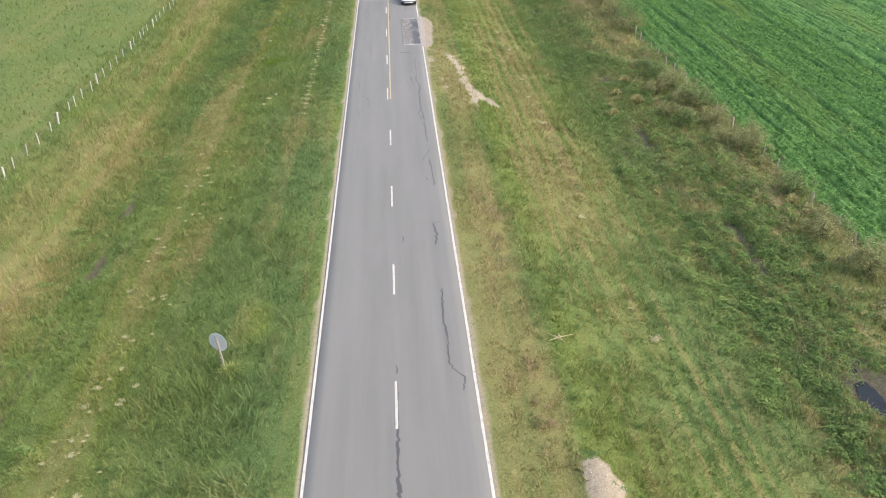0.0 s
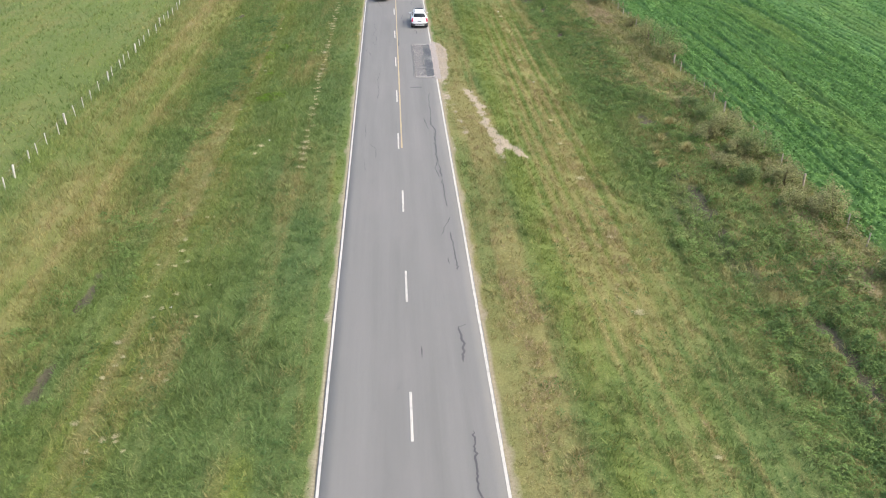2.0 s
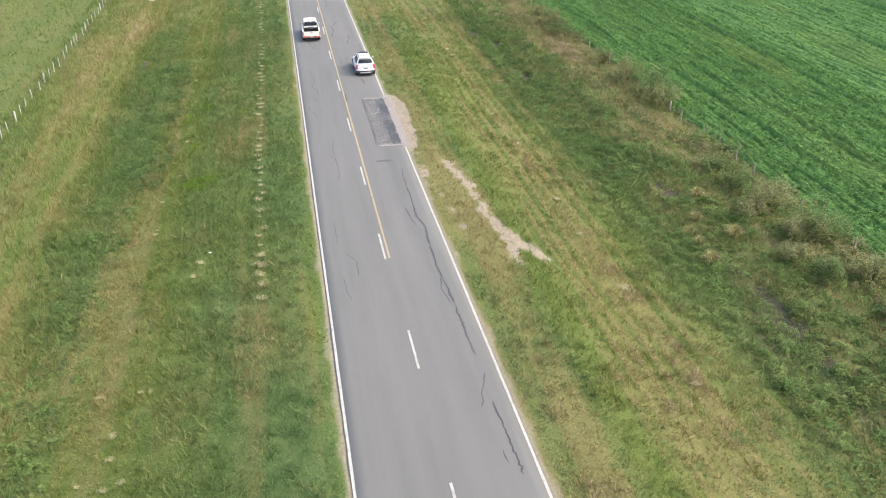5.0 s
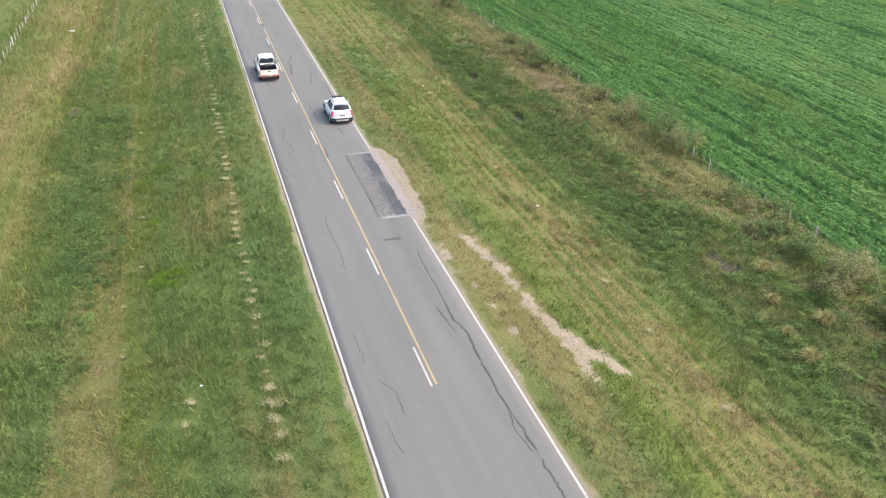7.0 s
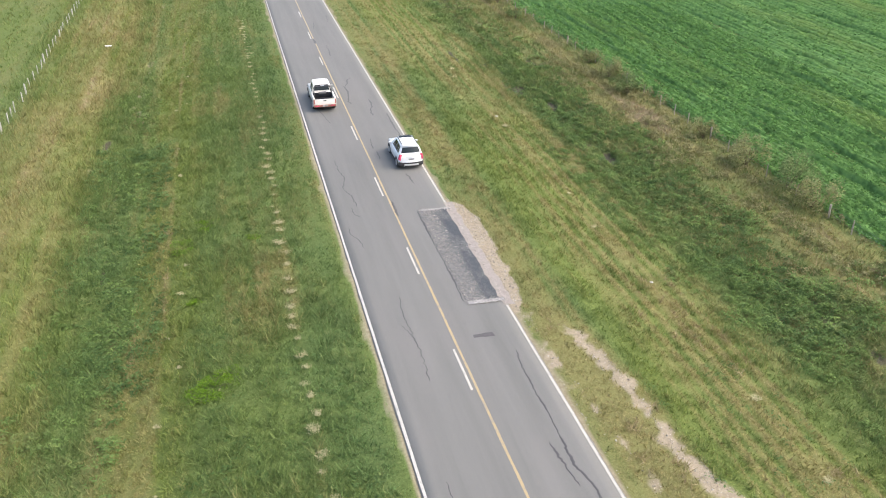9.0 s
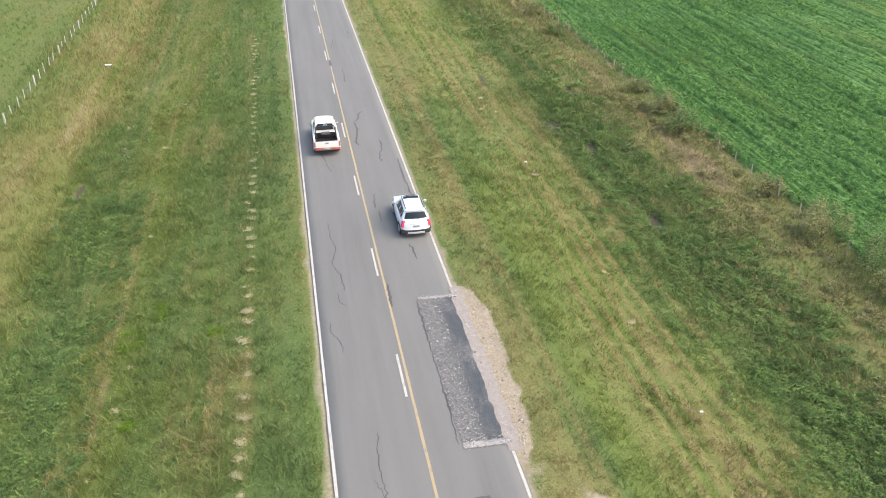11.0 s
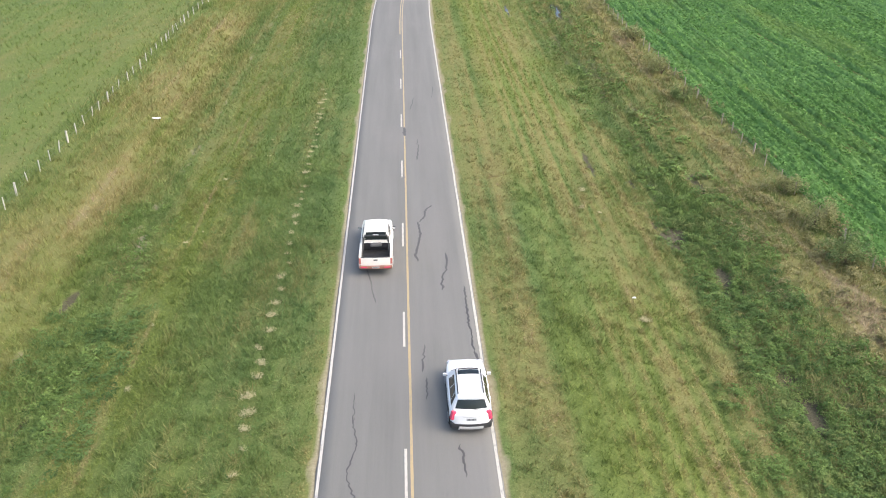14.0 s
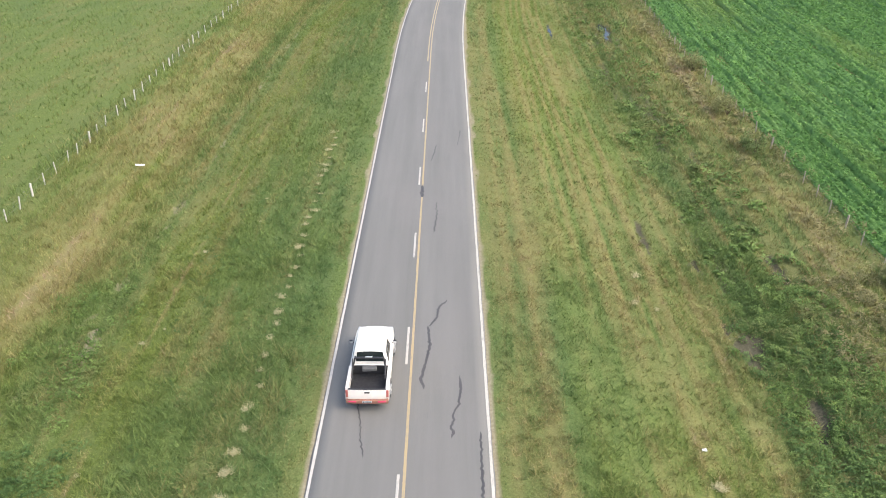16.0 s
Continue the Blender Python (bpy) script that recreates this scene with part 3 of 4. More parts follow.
strip("oil_stain", 1.5, 2.05, 80.7, 81.05, 0.005, stain_mat, road, 0.03, 0.12, "dark oil stain", 4)

# the dug-out and refilled piece of the lane
px, py = np.arange(1.50, 3.62, 0.06), np.arange(83.75, 94.95, 0.07)
PX, PY = np.meshgrid(px, py)
edge = np.minimum(np.minimum(PX - 1.50, 3.60 - PX), np.minimum(PY - 83.75, 94.9 - PY))
PZ = road_z(PX) + 0.012 + 0.03 * (fbm(PX * 6, PY * 6, 81, 3) - 0.5) - 0.03 * (1 - ramp(edge, 0, 0.1)) + 0.02 * ramp(0.35 - (94.9 - PY), 0, 0.3)
PX = PX + 0.14 * (fbm(PY * 1.5, PY * 0, 82) - 0.5) * (PX < 1.7) + bend(PY)
put_mesh("road_patch", smooth(raw_mesh("road_patch", np.stack([PX, PY, PZ], -1).reshape(-1, 3), grid_faces(len(px), len(py)))), patch_mat, road,
         "rough dark gravel patch in the lane")


def pebbles(name, u, y, z, size, label):
    """Many small broken stones, each an eight-sided lump."""
    n = len(u)
    r = np.random.default_rng(3)
    base = np.array([(1, 0, 0), (-1, 0, 0), (0, 1, 0), (0, -1, 0), (0, 0, 0.7), (0, 0, -0.5)], float)
    tri = np.array([(0, 2, 4), (2, 1, 4), (1, 3, 4), (3, 0, 4), (2, 0, 5), (1, 2, 5), (3, 1, 5), (0, 3, 5)])
    v = base[None] * size[:, None, None] * r.uniform(0.6, 1.2, (n, 6, 1))
    a = r.uniform(0, 6.28, n)
    ca, sa = np.cos(a)[:, None], np.sin(a)[:, None]
    vx, vy = v[..., 0] * ca - v[..., 1] * sa, v[..., 0] * sa + v[..., 1] * ca
    v = np.stack([vx + u[:, None], vy + y[:, None], v[..., 2] + z[:, None] + size[:, None] * 0.25], -1)
    f = tri[None] + (np.arange(n) * 6)[:, None, None]
    return tagged(put_mesh(name, raw_mesh(name, v.reshape(-1, 3), f.reshape(-1, 3)), pebble_mat), label, "gravel", "", "stuff")


dirt_mat, nt, b = shader("sandy_gravel", 0.95)
dc = mix(nt, spread(nt, noise_tex(nt, 4.0, 8.0, 0.75), 0.3, 0.7), (0.23, 0.20, 0.175), (0.37, 0.33, 0.295))
nt.links.new(mix(nt, spread(nt, noise_tex(nt, 40.0, 3.0), 0.5, 0.7, 0, 0.6), dc, (0.16, 0.13, 0.11)), b.inputs["Base Color"])
bump(nt, b, noise_tex(nt, 30.0, 5.0), 0.6, 0.03)
chip_mat, nt, b = shader("chipped_asphalt", 0.9)
nt.links.new(mix(nt, spread(nt, noise_tex(nt, 14.0, 6.0, 0.75), 0.42, 0.6), (0.13, 0.125, 0.12), (0.44, 0.42, 0.39)), b.inputs["Base Color"])
strip("sand_spill", 3.28, 3.86, 83.2, 95.7, 0.022, dirt_mat, road, 0.06, 0.22, "pale sand drifted over the broken road edge", 13)
strip("chipped_edge", 1.62, 3.5, 94.74, 94.96, 0.032, chip_mat, road, 0.04, 0.1, "pale chipped edge of the patch", 15)
strip("chipped_edge", 1.60, 3.5, 83.62, 83.95, 0.032, chip_mat, road, 0.04, 0.1, "pale chipped edge of the patch", 17)
# shadow line at the patch's left edge, painted as a dark ribbon
crack_or_shade([(1.50, 94.8), (1.46, 91.0), (1.50, 87.5), (1.47, 83.9)], 0.07, 41, 0.05)
n = 9000
pu, pyy = rng.uniform(1.55, 5.2, n), rng.uniform(83.4, 96.3, n)
heavy = (np.abs(pyy - 94.8) < 0.3) | (np.abs(pyy - 83.9) < 0.35)
keep = ((pu > 3.4) & (bareness(pu, pyy) > 0.5)) | (heavy & (pu < 3.6) & (pyy > 83.5) & (pyy < 95.1)) | ((pu < 2.6) & (rng.random(n) < 0.5) & (pyy > 83.9) & (pyy < 94.7))
pu, pyy = pu[keep], pyy[keep]
pz = np.where(pu < 3.6, road_z(pu) + 0.01, land(pu, pyy))
n2 = 9000
qu, qy = rng.uniform(3.8, 9.2, n2), rng.uniform(62, 84, n2)
k2 = bareness(qu, qy) > 0.25 + 0.5 * rng.random(n2)
pu, pyy, pz = np.concatenate([pu, qu[k2]]), np.concatenate([pyy, qy[k2]]), np.concatenate([pz, land(qu[k2], qy[k2])])
n3 = 1500
qu, qy = rng.uniform(6, 9, n3), rng.uniform(19, 25, n3)
k2 = bareness(qu, qy) > 0.5
pu, pyy, pz = np.concatenate([pu, qu[k2]]), np.concatenate([pyy, qy[k2]]), np.concatenate([pz, land(qu[k2], qy[k2])])
pebbles("gravel", pu, pyy, pz, rng.uniform(0.010, 0.034, len(pu)) * np.where(rng.random(len(pu)) < 0.06, 2.0, 1), "loose pale stones spilled over the patch and shoulder")

for cx, cy, rx, ry in POOLS:
    bm = bmesh.new()
    ring = [bm.verts.new((cx + bend(cy).item() + rx * math.cos(a) * k, cy + ry * math.sin(a) * k, 0.0)) for a, k in
            ((i * math.tau / 40, 0.85 + 0.3 * noise.noise((cx + 2 * math.cos(i * math.tau / 40), cy + 2 * math.sin(i * math.tau / 40), 0))) for i in range(40))]
    bm.faces.new(ring)
    level = float(np.mean(land(np.array([cx]) + bend(cy), np.array([cy])))) + 0.03
    pool = part("puddle", bm, water_mat, None, soft=False)
    pool.location.z = level
    tagged(pool, "dark still puddle in the muddy ditch", "puddle", "", "structure")


# ---- grass and crops ----
def blades(u, y, height, width, lean, per=2, r=None):
    """Thin leaning blades, each one triangle; returns corners, faces and the spot of each blade."""
    r = r or np.random.default_rng(5)
    u, y, height, width = (np.repeat(a, per) for a in (u, y, height, width))
    n = len(u)
    u, y = u + r.normal(0, 0.03, n), y + r.normal(0, 0.03, n)
    x = u + bend(y)
    z = land(x, y) - 0.01
    a, b_ = r.uniform(0, 6.283, n), r.uniform(0, 6.283, n)
    h = height * r.uniform(0.55, 1.3, n)
    out = np.clip(lean * r.uniform(0.4, 1.5, n), 0, 0.97)
    hx, hy = np.cos(a) * width / 2, np.sin(a) * width / 2
    tip = np.stack([x + np.cos(b_) * out * h, y + np.sin(b_) * out * h, z + h * np.sqrt(1 - out * out)], 1)
    v = np.stack([np.stack([x - hx, y - hy, z], 1), np.stack([x + hx, y + hy, z], 1), tip], 1)
    return v.reshape(-1, 3), np.arange(3 * n).reshape(-1, 3), u, y


def inside(v, lo, hi, soft):
    """1 well inside a stretch, falling to 0 at its ends; the end at the road stays sharp."""
    a = np.clip((v - lo) / soft, 0, 1) if abs(lo) > 5 else 1.0
    b_ = np.clip((hi - v) / soft, 0, 1) if abs(hi) > 5 else 1.0
    return a * b_


def turf_patch(name, count, u_range, y_range, height, width, lean, label, per=2, seed=1, tall=None, mask=None, straw=0.0, soft=(2.0, 9.0)):
    r = np.random.default_rng(seed)
    u, y = r.uniform(*u_range, count), r.uniform(*y_range, count)
    lush = fbm(u * 0.45, y * 0.35, 91)
    within = inside(u, *u_range, soft[0]) * inside(y, *y_range, soft[1])
    if mask:
        within = within * mask(u, y)
    keep = (bareness(u, y) < 0.15 + 0.8 * r.random(count)) & (wetness(u, y) < 0.25 + 0.6 * r.random(count)) & (np.abs(u) > 3.72 + 0.25 * r.random(count)) & (r.random(count) < 0.5 + 0.9 * lush) & (r.random(count) < within) & (r.random(count) < 0.12 + 1.9 * (fbm(u * 2.4, y * 2.0, 94, 2) - 0.18))
    u, y, lush = u[keep], y[keep], lush[keep]
    d = dryness(u, y)
    h = height * (0.30 + 0.7 * lush + 0.75 * ramp(fbm(u * 2.3, y * 2.3, 92, 2), 0.28, 0.72)) * (1.15 - 0.4 * np.minimum(d, 1)) * (1 + 0.4 * ramp(u, -13.0, -11.5) * ramp(-u, 4.5, 6.0))
    h = h * (0.55 + 0.45 * ramp(np.abs(u), 3.8, 5.2))
    if tall:
        h = h * tall(u, y)
    v, f, bu, by = blades(u, y, h, width * (0.7 + 0.6 * r.random(len(u))), lean, per, r)
    dry = np.clip(dryness(bu, by) + straw + r.normal(0, 0.11, len(bu)), 0, 1.3)
    me = raw_mesh(name, v, f, (("dry", np.repeat(dry, 3)), ("fresh", np.repeat(freshness(bu, by), 3))))
    return tagged(put_mesh(name, me, grass_mat), label, "grass", "", "stuff")


def ditch_growth(u, y):
    return 1 + 0.9 * ramp(np.abs(u), 13.5, 19) * (0.4 + fbm(u * 0.5, y * 0.4, 93))


def tufty(u, y):
    return ramp(fbm(u * 0.3, y * 0.22, 98), 0.42, 0.62) * ramp(fbm(u * 1.6, y * 1.6, 99, 2), 0.40, 0.62)


MOWN, TALL = "short mown green grass with drying swaths", "tall uncut drying grass along the fence"
turf_patch("verge_grass", 360000, (-20.5, -3.7), (8, 136), 0.21, 0.046, 0.86, MOWN, 2, 1, ditch_growth)
turf_patch("verge_grass", 360000, (3.7, 21.5), (8, 136), 0.21, 0.046, 0.86, MOWN, 2, 2, ditch_growth)
turf_patch("verge_grass", 95000, (-20.5, -3.7), (124, 222), 0.22, 0.07, 0.84, MOWN, 2, 3, ditch_growth)
turf_patch("verge_grass", 95000, (3.7, 21.5), (124, 222), 0.22, 0.07, 0.84, MOWN, 2, 4, ditch_growth)
turf_patch("coarse_grass", 90000, (-16, -3.9), (8, 140), 0.42, 0.042, 0.82, "coarse pale tufts standing in the mown grass", 3, 11, None, tufty, 0.24)
turf_patch("coarse_grass", 90000, (3.9, 17), (8, 140), 0.40, 0.042, 0.82, "coarse pale tufts standing in the mown grass", 3, 12, None, tufty, 0.24)
turf_patch("tall_grass", 75000, (-28.5, -16), (10, 156), 0.52, 0.05, 0.6, TALL, 2, 5)
turf_patch("tall_grass", 65000, (18, 27.6), (10, 156), 0.44, 0.05, 0.62, TALL, 2, 6)
turf_patch("tall_grass", 18000, (-28.5, -16), (142, 225), 0.6, 0.09, 0.6, TALL, 2, 7)
turf_patch("tall_grass", 18000, (18, 27.6), (142, 225), 0.5, 0.09, 0.62, TALL, 2, 8)
turf_patch("pasture_grass", 95000, (-80, -25.5), (25, 245), 0.34, 0.10, 0.7, "green pasture grass", 2, 9)


def leaves(x, y, z, size, tilt, r):
    """Rhombic leaves, two triangles each, folded a little along the rib."""
    n = len(x)
    a, t, b_ = r.uniform(0, 6.283, n), np.abs(r.normal(0, tilt, n)), r.uniform(0, 6.283, n)
    s = size * r.uniform(0.6, 1.35, n)
    nx, ny, nz = np.sin(t) * np.cos(b_), np.sin(t) * np.sin(b_), np.cos(t)
    normal = np.stack([nx, ny, nz], 1)
    d = np.stack([np.cos(a), np.sin(a), np.zeros(n)], 1)
    d = d - normal * (d * normal).sum(1, keepdims=True)
    d /= np.linalg.norm(d, axis=1, keepdims=True)
    e = np.cross(normal, d)
    c = np.stack([x, y, z], 1)
    s = s[:, None]
    v = np.stack([c - d * s, c + e * s * 0.42 + normal * s * 0.12, c + d * s, c - e * s * 0.42 + normal * s * 0.12], 1)
    k = np.arange(n)[:, None, None] * 4
    f = (np.array([(0, 1, 2), (0, 2, 3)])[None] + k).reshape(-1, 3)
    return v.reshape(-1, 3), f


ROW = 0.52


def soy_height(u, y):
    gap = np.clip(0.5 + 1.3 * (fbm(np.floor(u / ROW) * 3.1, y * 0.05, 95) - 0.35), 0.35, 1.0)
    crest = 0.5 + 0.5 * np.cos((u / ROW) * math.tau)
    return (0.30 + 0.36 * crest) * gap + 0.6 * (fbm(u * 1.5, y * 1.3, 96) - 0.5)


cx_, cy_ = np.arange(27.2, 110, ROW / 4), np.concatenate([np.arange(-60, 36, 6.0), np.arange(36, 250, 1.9), np.arange(250, 420, 10.0)])
CU, CY = np.meshgrid(cx_, cy_)
front = 0.9 * (fbm(CY * 0.25, CY * 0, 97) - 0.5)
CU = CU + front * (1 - ramp(CU, 27.5, 30))
CZ = land(CU + bend(CY), CY) + soy_height(CU, CY) - 0.14 - 0.5 * (1 - ramp(CU - front, 27.2, 27.7))
v1 = np.stack([CU + bend(CY), CY, CZ], -1).reshape(-1, 3)
f1 = grid_faces(len(cx_), len(cy_))
f1 = np.concatenate([f1[:, (0, 1, 2)], f1[:, (0, 2, 3)]])
r = np.random.default_rng(21)
parts_v, parts_f, total = [v1], [f1], len(v1)
for count, ur, yr, size in ((205000, (26.8, 46), (38, 150), 0.095), (60000, (26.8, 60), (150, 235), 0.15), (70000, (46, 95), (60, 240), 0.15)):
    u, y = r.uniform(*ur, count), r.uniform(*yr, count)
    u = np.round(u / ROW) * ROW + r.normal(0, 0.12, count)
    keep = u > 26.95 + 0.9 * (fbm(y * 0.25, y * 0, 97) - 0.5) + 0.3 * r.random(count)
    u, y = u[keep], y[keep]
    x = u + bend(y)
    v, f = leaves(x, y, land(x, y) + soy_height(u, y) - 0.05 + r.normal(0, 0.035, len(u)), size, 0.85, r)
    parts_v.append(v)
    parts_f.append(f + total)
    total += len(v)
crop = put_mesh("soybean_crop", raw_mesh("soybean_crop", np.concatenate(parts_v), np.concatenate(parts_f)), soy_mat)
tagged(crop, "dense green soybean crop in close rows", "crop", "", "stuff")


def weed_bed(name, plants, per, u_range, y_range, height, radius, size, material, label, seed, seeds=0.5, category="weeds"):
    """Many weed plants, each a small uneven dome of leaves."""
    r = np.random.default_rng(seed)
    u, y = r.uniform(*u_range, plants), r.uniform(*y_range, plants)
    mass = fbm(u * 0.55, y * 0.4, seed + 200)
    mid = (u_range[0] + u_range[1]) / 2
    side = 1 - np.abs(u - mid) / (u_range[1] - u_range[0]) * 1.2
    keep = (mass * (0.55 + 0.6 * side) > seeds * (0.75 + 0.5 * r.random(plants))) & (wetness(u, y) < 0.35 + 0.5 * r.random(plants))
    u, y, mass = u[keep], y[keep], mass[keep]
    n = len(u)
    wide = radius * r.uniform(0.45, 1.3, n)
    top = height * np.clip((mass - 0.25) * 2.0, 0.25, 1.2) * r.uniform(0.55, 1.25, n)
    tone = np.clip(r.normal(0.48, 0.24, n), 0, 1)
    u, y, wide, top, tone = (np.repeat(a, per) for a in (u, y, wide, top, tone))
    q, a = np.sqrt(r.random(n * per)), r.uniform(0, 6.283, n * per)
    u, y = u + np.cos(a) * q * wide, y + np.sin(a) * q * wide
    x = u + bend(y)
    v, f = leaves(x, y, land(x, y) + 0.03 + top * (1 - q * q) * r.uniform(0.7, 1.08, n * per), size, 0.6, r)
    # leaves paler at each dome's crown, darker towards its rim
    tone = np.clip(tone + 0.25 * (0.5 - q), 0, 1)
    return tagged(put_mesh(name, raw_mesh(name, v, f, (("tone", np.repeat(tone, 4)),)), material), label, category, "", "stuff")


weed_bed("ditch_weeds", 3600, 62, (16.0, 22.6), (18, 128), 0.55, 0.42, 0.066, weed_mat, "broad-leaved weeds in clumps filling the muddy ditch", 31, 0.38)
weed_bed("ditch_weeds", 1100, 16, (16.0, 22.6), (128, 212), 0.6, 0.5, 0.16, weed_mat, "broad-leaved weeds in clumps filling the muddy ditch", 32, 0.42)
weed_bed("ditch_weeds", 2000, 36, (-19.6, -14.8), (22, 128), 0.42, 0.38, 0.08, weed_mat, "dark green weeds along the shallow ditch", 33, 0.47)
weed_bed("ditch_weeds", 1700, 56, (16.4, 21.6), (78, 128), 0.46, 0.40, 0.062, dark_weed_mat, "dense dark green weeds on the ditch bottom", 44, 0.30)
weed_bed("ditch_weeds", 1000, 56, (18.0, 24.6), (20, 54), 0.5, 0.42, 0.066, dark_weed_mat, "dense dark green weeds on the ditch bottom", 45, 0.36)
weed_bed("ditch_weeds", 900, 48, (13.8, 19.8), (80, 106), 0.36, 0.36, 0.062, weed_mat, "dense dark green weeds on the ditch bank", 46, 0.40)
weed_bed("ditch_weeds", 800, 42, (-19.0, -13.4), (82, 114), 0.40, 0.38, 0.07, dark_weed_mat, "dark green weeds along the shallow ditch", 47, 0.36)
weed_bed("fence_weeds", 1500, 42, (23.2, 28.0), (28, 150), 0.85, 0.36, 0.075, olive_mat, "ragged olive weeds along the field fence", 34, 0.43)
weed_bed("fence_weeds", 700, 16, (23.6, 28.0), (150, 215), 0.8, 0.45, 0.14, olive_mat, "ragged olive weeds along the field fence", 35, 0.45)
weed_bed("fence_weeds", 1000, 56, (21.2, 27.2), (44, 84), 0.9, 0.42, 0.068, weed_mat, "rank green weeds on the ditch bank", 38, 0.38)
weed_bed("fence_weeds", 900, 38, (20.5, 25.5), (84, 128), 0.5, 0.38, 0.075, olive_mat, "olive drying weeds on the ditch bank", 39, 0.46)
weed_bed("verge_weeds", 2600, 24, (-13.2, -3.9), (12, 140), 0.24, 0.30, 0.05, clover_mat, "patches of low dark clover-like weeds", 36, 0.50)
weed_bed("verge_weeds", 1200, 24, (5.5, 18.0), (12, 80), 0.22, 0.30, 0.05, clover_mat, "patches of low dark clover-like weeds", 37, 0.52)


def clump(name, u, y, radius, height, count, size, material, label, category, seed, stalks=14, upright=False):
    """A bush or tussock: thin stalks from one root, and its foliage."""
    r = np.random.default_rng(seed)
    x = u + float(bend(y))
    z = float(land(np.array([x]), np.array([y]))[0])
    root = new(name)
    root.location = (x, y, z - 0.02)
    bm = bmesh.new()
    for _ in range(stalks):
        a, o = r.uniform(0, 6.283), r.uniform(0.1, 0.8)
        top = Vector((math.cos(a) * o * radius, math.sin(a) * o * radius, height * r.uniform(0.5, 0.9)))
        rod(0.012, 0.004, top.length, Matrix.Translation(top / 2) @ top.to_track_quat("Z", "Y").to_matrix().to_4x4(), 4, bm)
    part("stems", bm, twig_mat if not upright else straw_mat, root, soft=False)
    if upright:
        a, o = r.uniform(0, 6.283, count), r.uniform(0.0, 1.0, count)
        bx, by = np.cos(a) * o * 0.18 * radius, np.sin(a) * o * 0.18 * radius
        h = height * r.uniform(0.55, 1.1, count)
        out = o * radius * r.uniform(0.5, 1.15, count)
        tip = np.stack([bx + np.cos(a) * out, by + np.sin(a) * out, h * (1 - 0.45 * o ** 2)], 1)
        mid = np.stack([bx + np.cos(a) * out * 0.35, by + np.sin(a) * out * 0.35, h * 0.72], 1)
        s = np.stack([-np.sin(a), np.cos(a), np.zeros(count)], 1) * size / 2
        base = np.stack([bx, by, np.zeros(count)], 1)
        v = np.stack([base - s, base + s, mid + s * 0.8, mid - s * 0.8, tip], 1).reshape(-1, 3)
        k = np.arange(count)[:, None, None] * 5
        f = (np.array([(0, 1, 2), (0, 2, 3), (3, 2, 4)])[None] + k).reshape(-1, 3)
    else:
        lobes = r.uniform(-0.75, 0.75, (11, 2)) * radius
        pick = r.integers(0, 11, count)
        peak = r.uniform(0.55, 1.15, 11)[pick]
        a, e = r.uniform(0, 6.283, count), r.uniform(-0.2, 1.0, count)
        rr = radius * 0.36 * r.uniform(0.3, 1.2, count) ** 0.5 * (0.7 + 0.6 * (pick % 3) / 2)
        lx = lobes[pick, 0] + np.cos(a) * np.sqrt(np.clip(1 - e * e, 0, 1)) * rr
        ly = lobes[pick, 1] + np.sin(a) * np.sqrt(np.clip(1 - e * e, 0, 1)) * rr
        lz = height * peak * (0.45 + 0.5 * e * r.uniform(0.6, 1.15, count))
        v, f = leaves(lx, ly, np.clip(lz, 0.03, None), size, 0.55, r)
    put_mesh("foliage", raw_mesh("foliage", v, f), material, root)
    return tagged(root, label, category)


for k, (u, y, s) in enumerate(((23.6, 61.8, 0.9), (24.3, 66.2, 1.0), (23.2, 69.6, 0.8), (24.4, 74.0, 1.0), (22.7, 64.2, 0.7), (24.6, 57.5, 0.9), (24.2, 77.2, 0.7), (26.0, 38.0, 1.2), (25.4, 42.5, 1.0), (26.2, 48.4, 0.9), (26.5, 56.0, 1.3), (25.5, 61.0, 1.0), (25.7, 66.6, 1.4), (25.2, 71.0, 1.2), (26.7, 91.5, 1.2),
                               (27.0, 94.6, 1.5), (26.5, 98.8, 1.3), (26.3, 104.5, 0.9), (25.6, 116.6, 1.2), (26.0, 121.6, 1.1), (26.4, 127.0, 0.8), (25.2, 147.0, 0.9), (25.7, 156.0, 1.1),
                               (26.4, 170.0, 1.0))):
    tagged(clump("bush", u, y, 1.2 * s, 1.75 * s, int(2600 * s), 0.065, bush_mat if k % 3 else green_bush_mat, "ragged olive-green bush by the field fence", "bush", 300 + k, 18),
           group="bushes along the fence")
for k, (u, y, s) in enumerate(((21.4, 73.4, 1.0), (18.6, 65.6, 1.0), (18.9, 67.8, 0.7), (21.1, 67.8, 1.1), (20.0, 70.6, 0.8), (25.6, 47.0, 0.8), (25.9, 116.0, 0.9))):
    tagged(clump("dry_tussock", u, y, 0.75 * s, 0.85 * s, int(380 * s), 0.034, straw_mat, "straw-yellow dry grass tussock", "grass tuft", 400 + k, 6, True), group="dry tussocks")
for k, (u, y, s) in enumerate(((-10.8, 80.7, 1.1), (-12.4, 95.2, 0.8), (-11.0, 97.2, 0.7), (-11.6, 88.6, 0.45), (-8.3, 94.2, 0.4))):
    tagged(clump("weed_clump", u, y, 1.15 * s, 0.34 * s, int(1100 * s), 0.06, bright_mat, "bright green leafy weed clump in the mown verge", "weed", 430 + k, 8), group="bright weeds")
clump("grass_clump", -7.15, 29.9, 0.85, 0.6, 240, 0.03, foliage_mat("pale_green_grass", two_tone((0.22, 0.29, 0.07), (0.42, 0.45, 0.17)), 0.4), "uncut grass clump round the sign post", "grass tuft", 450, 3, True)
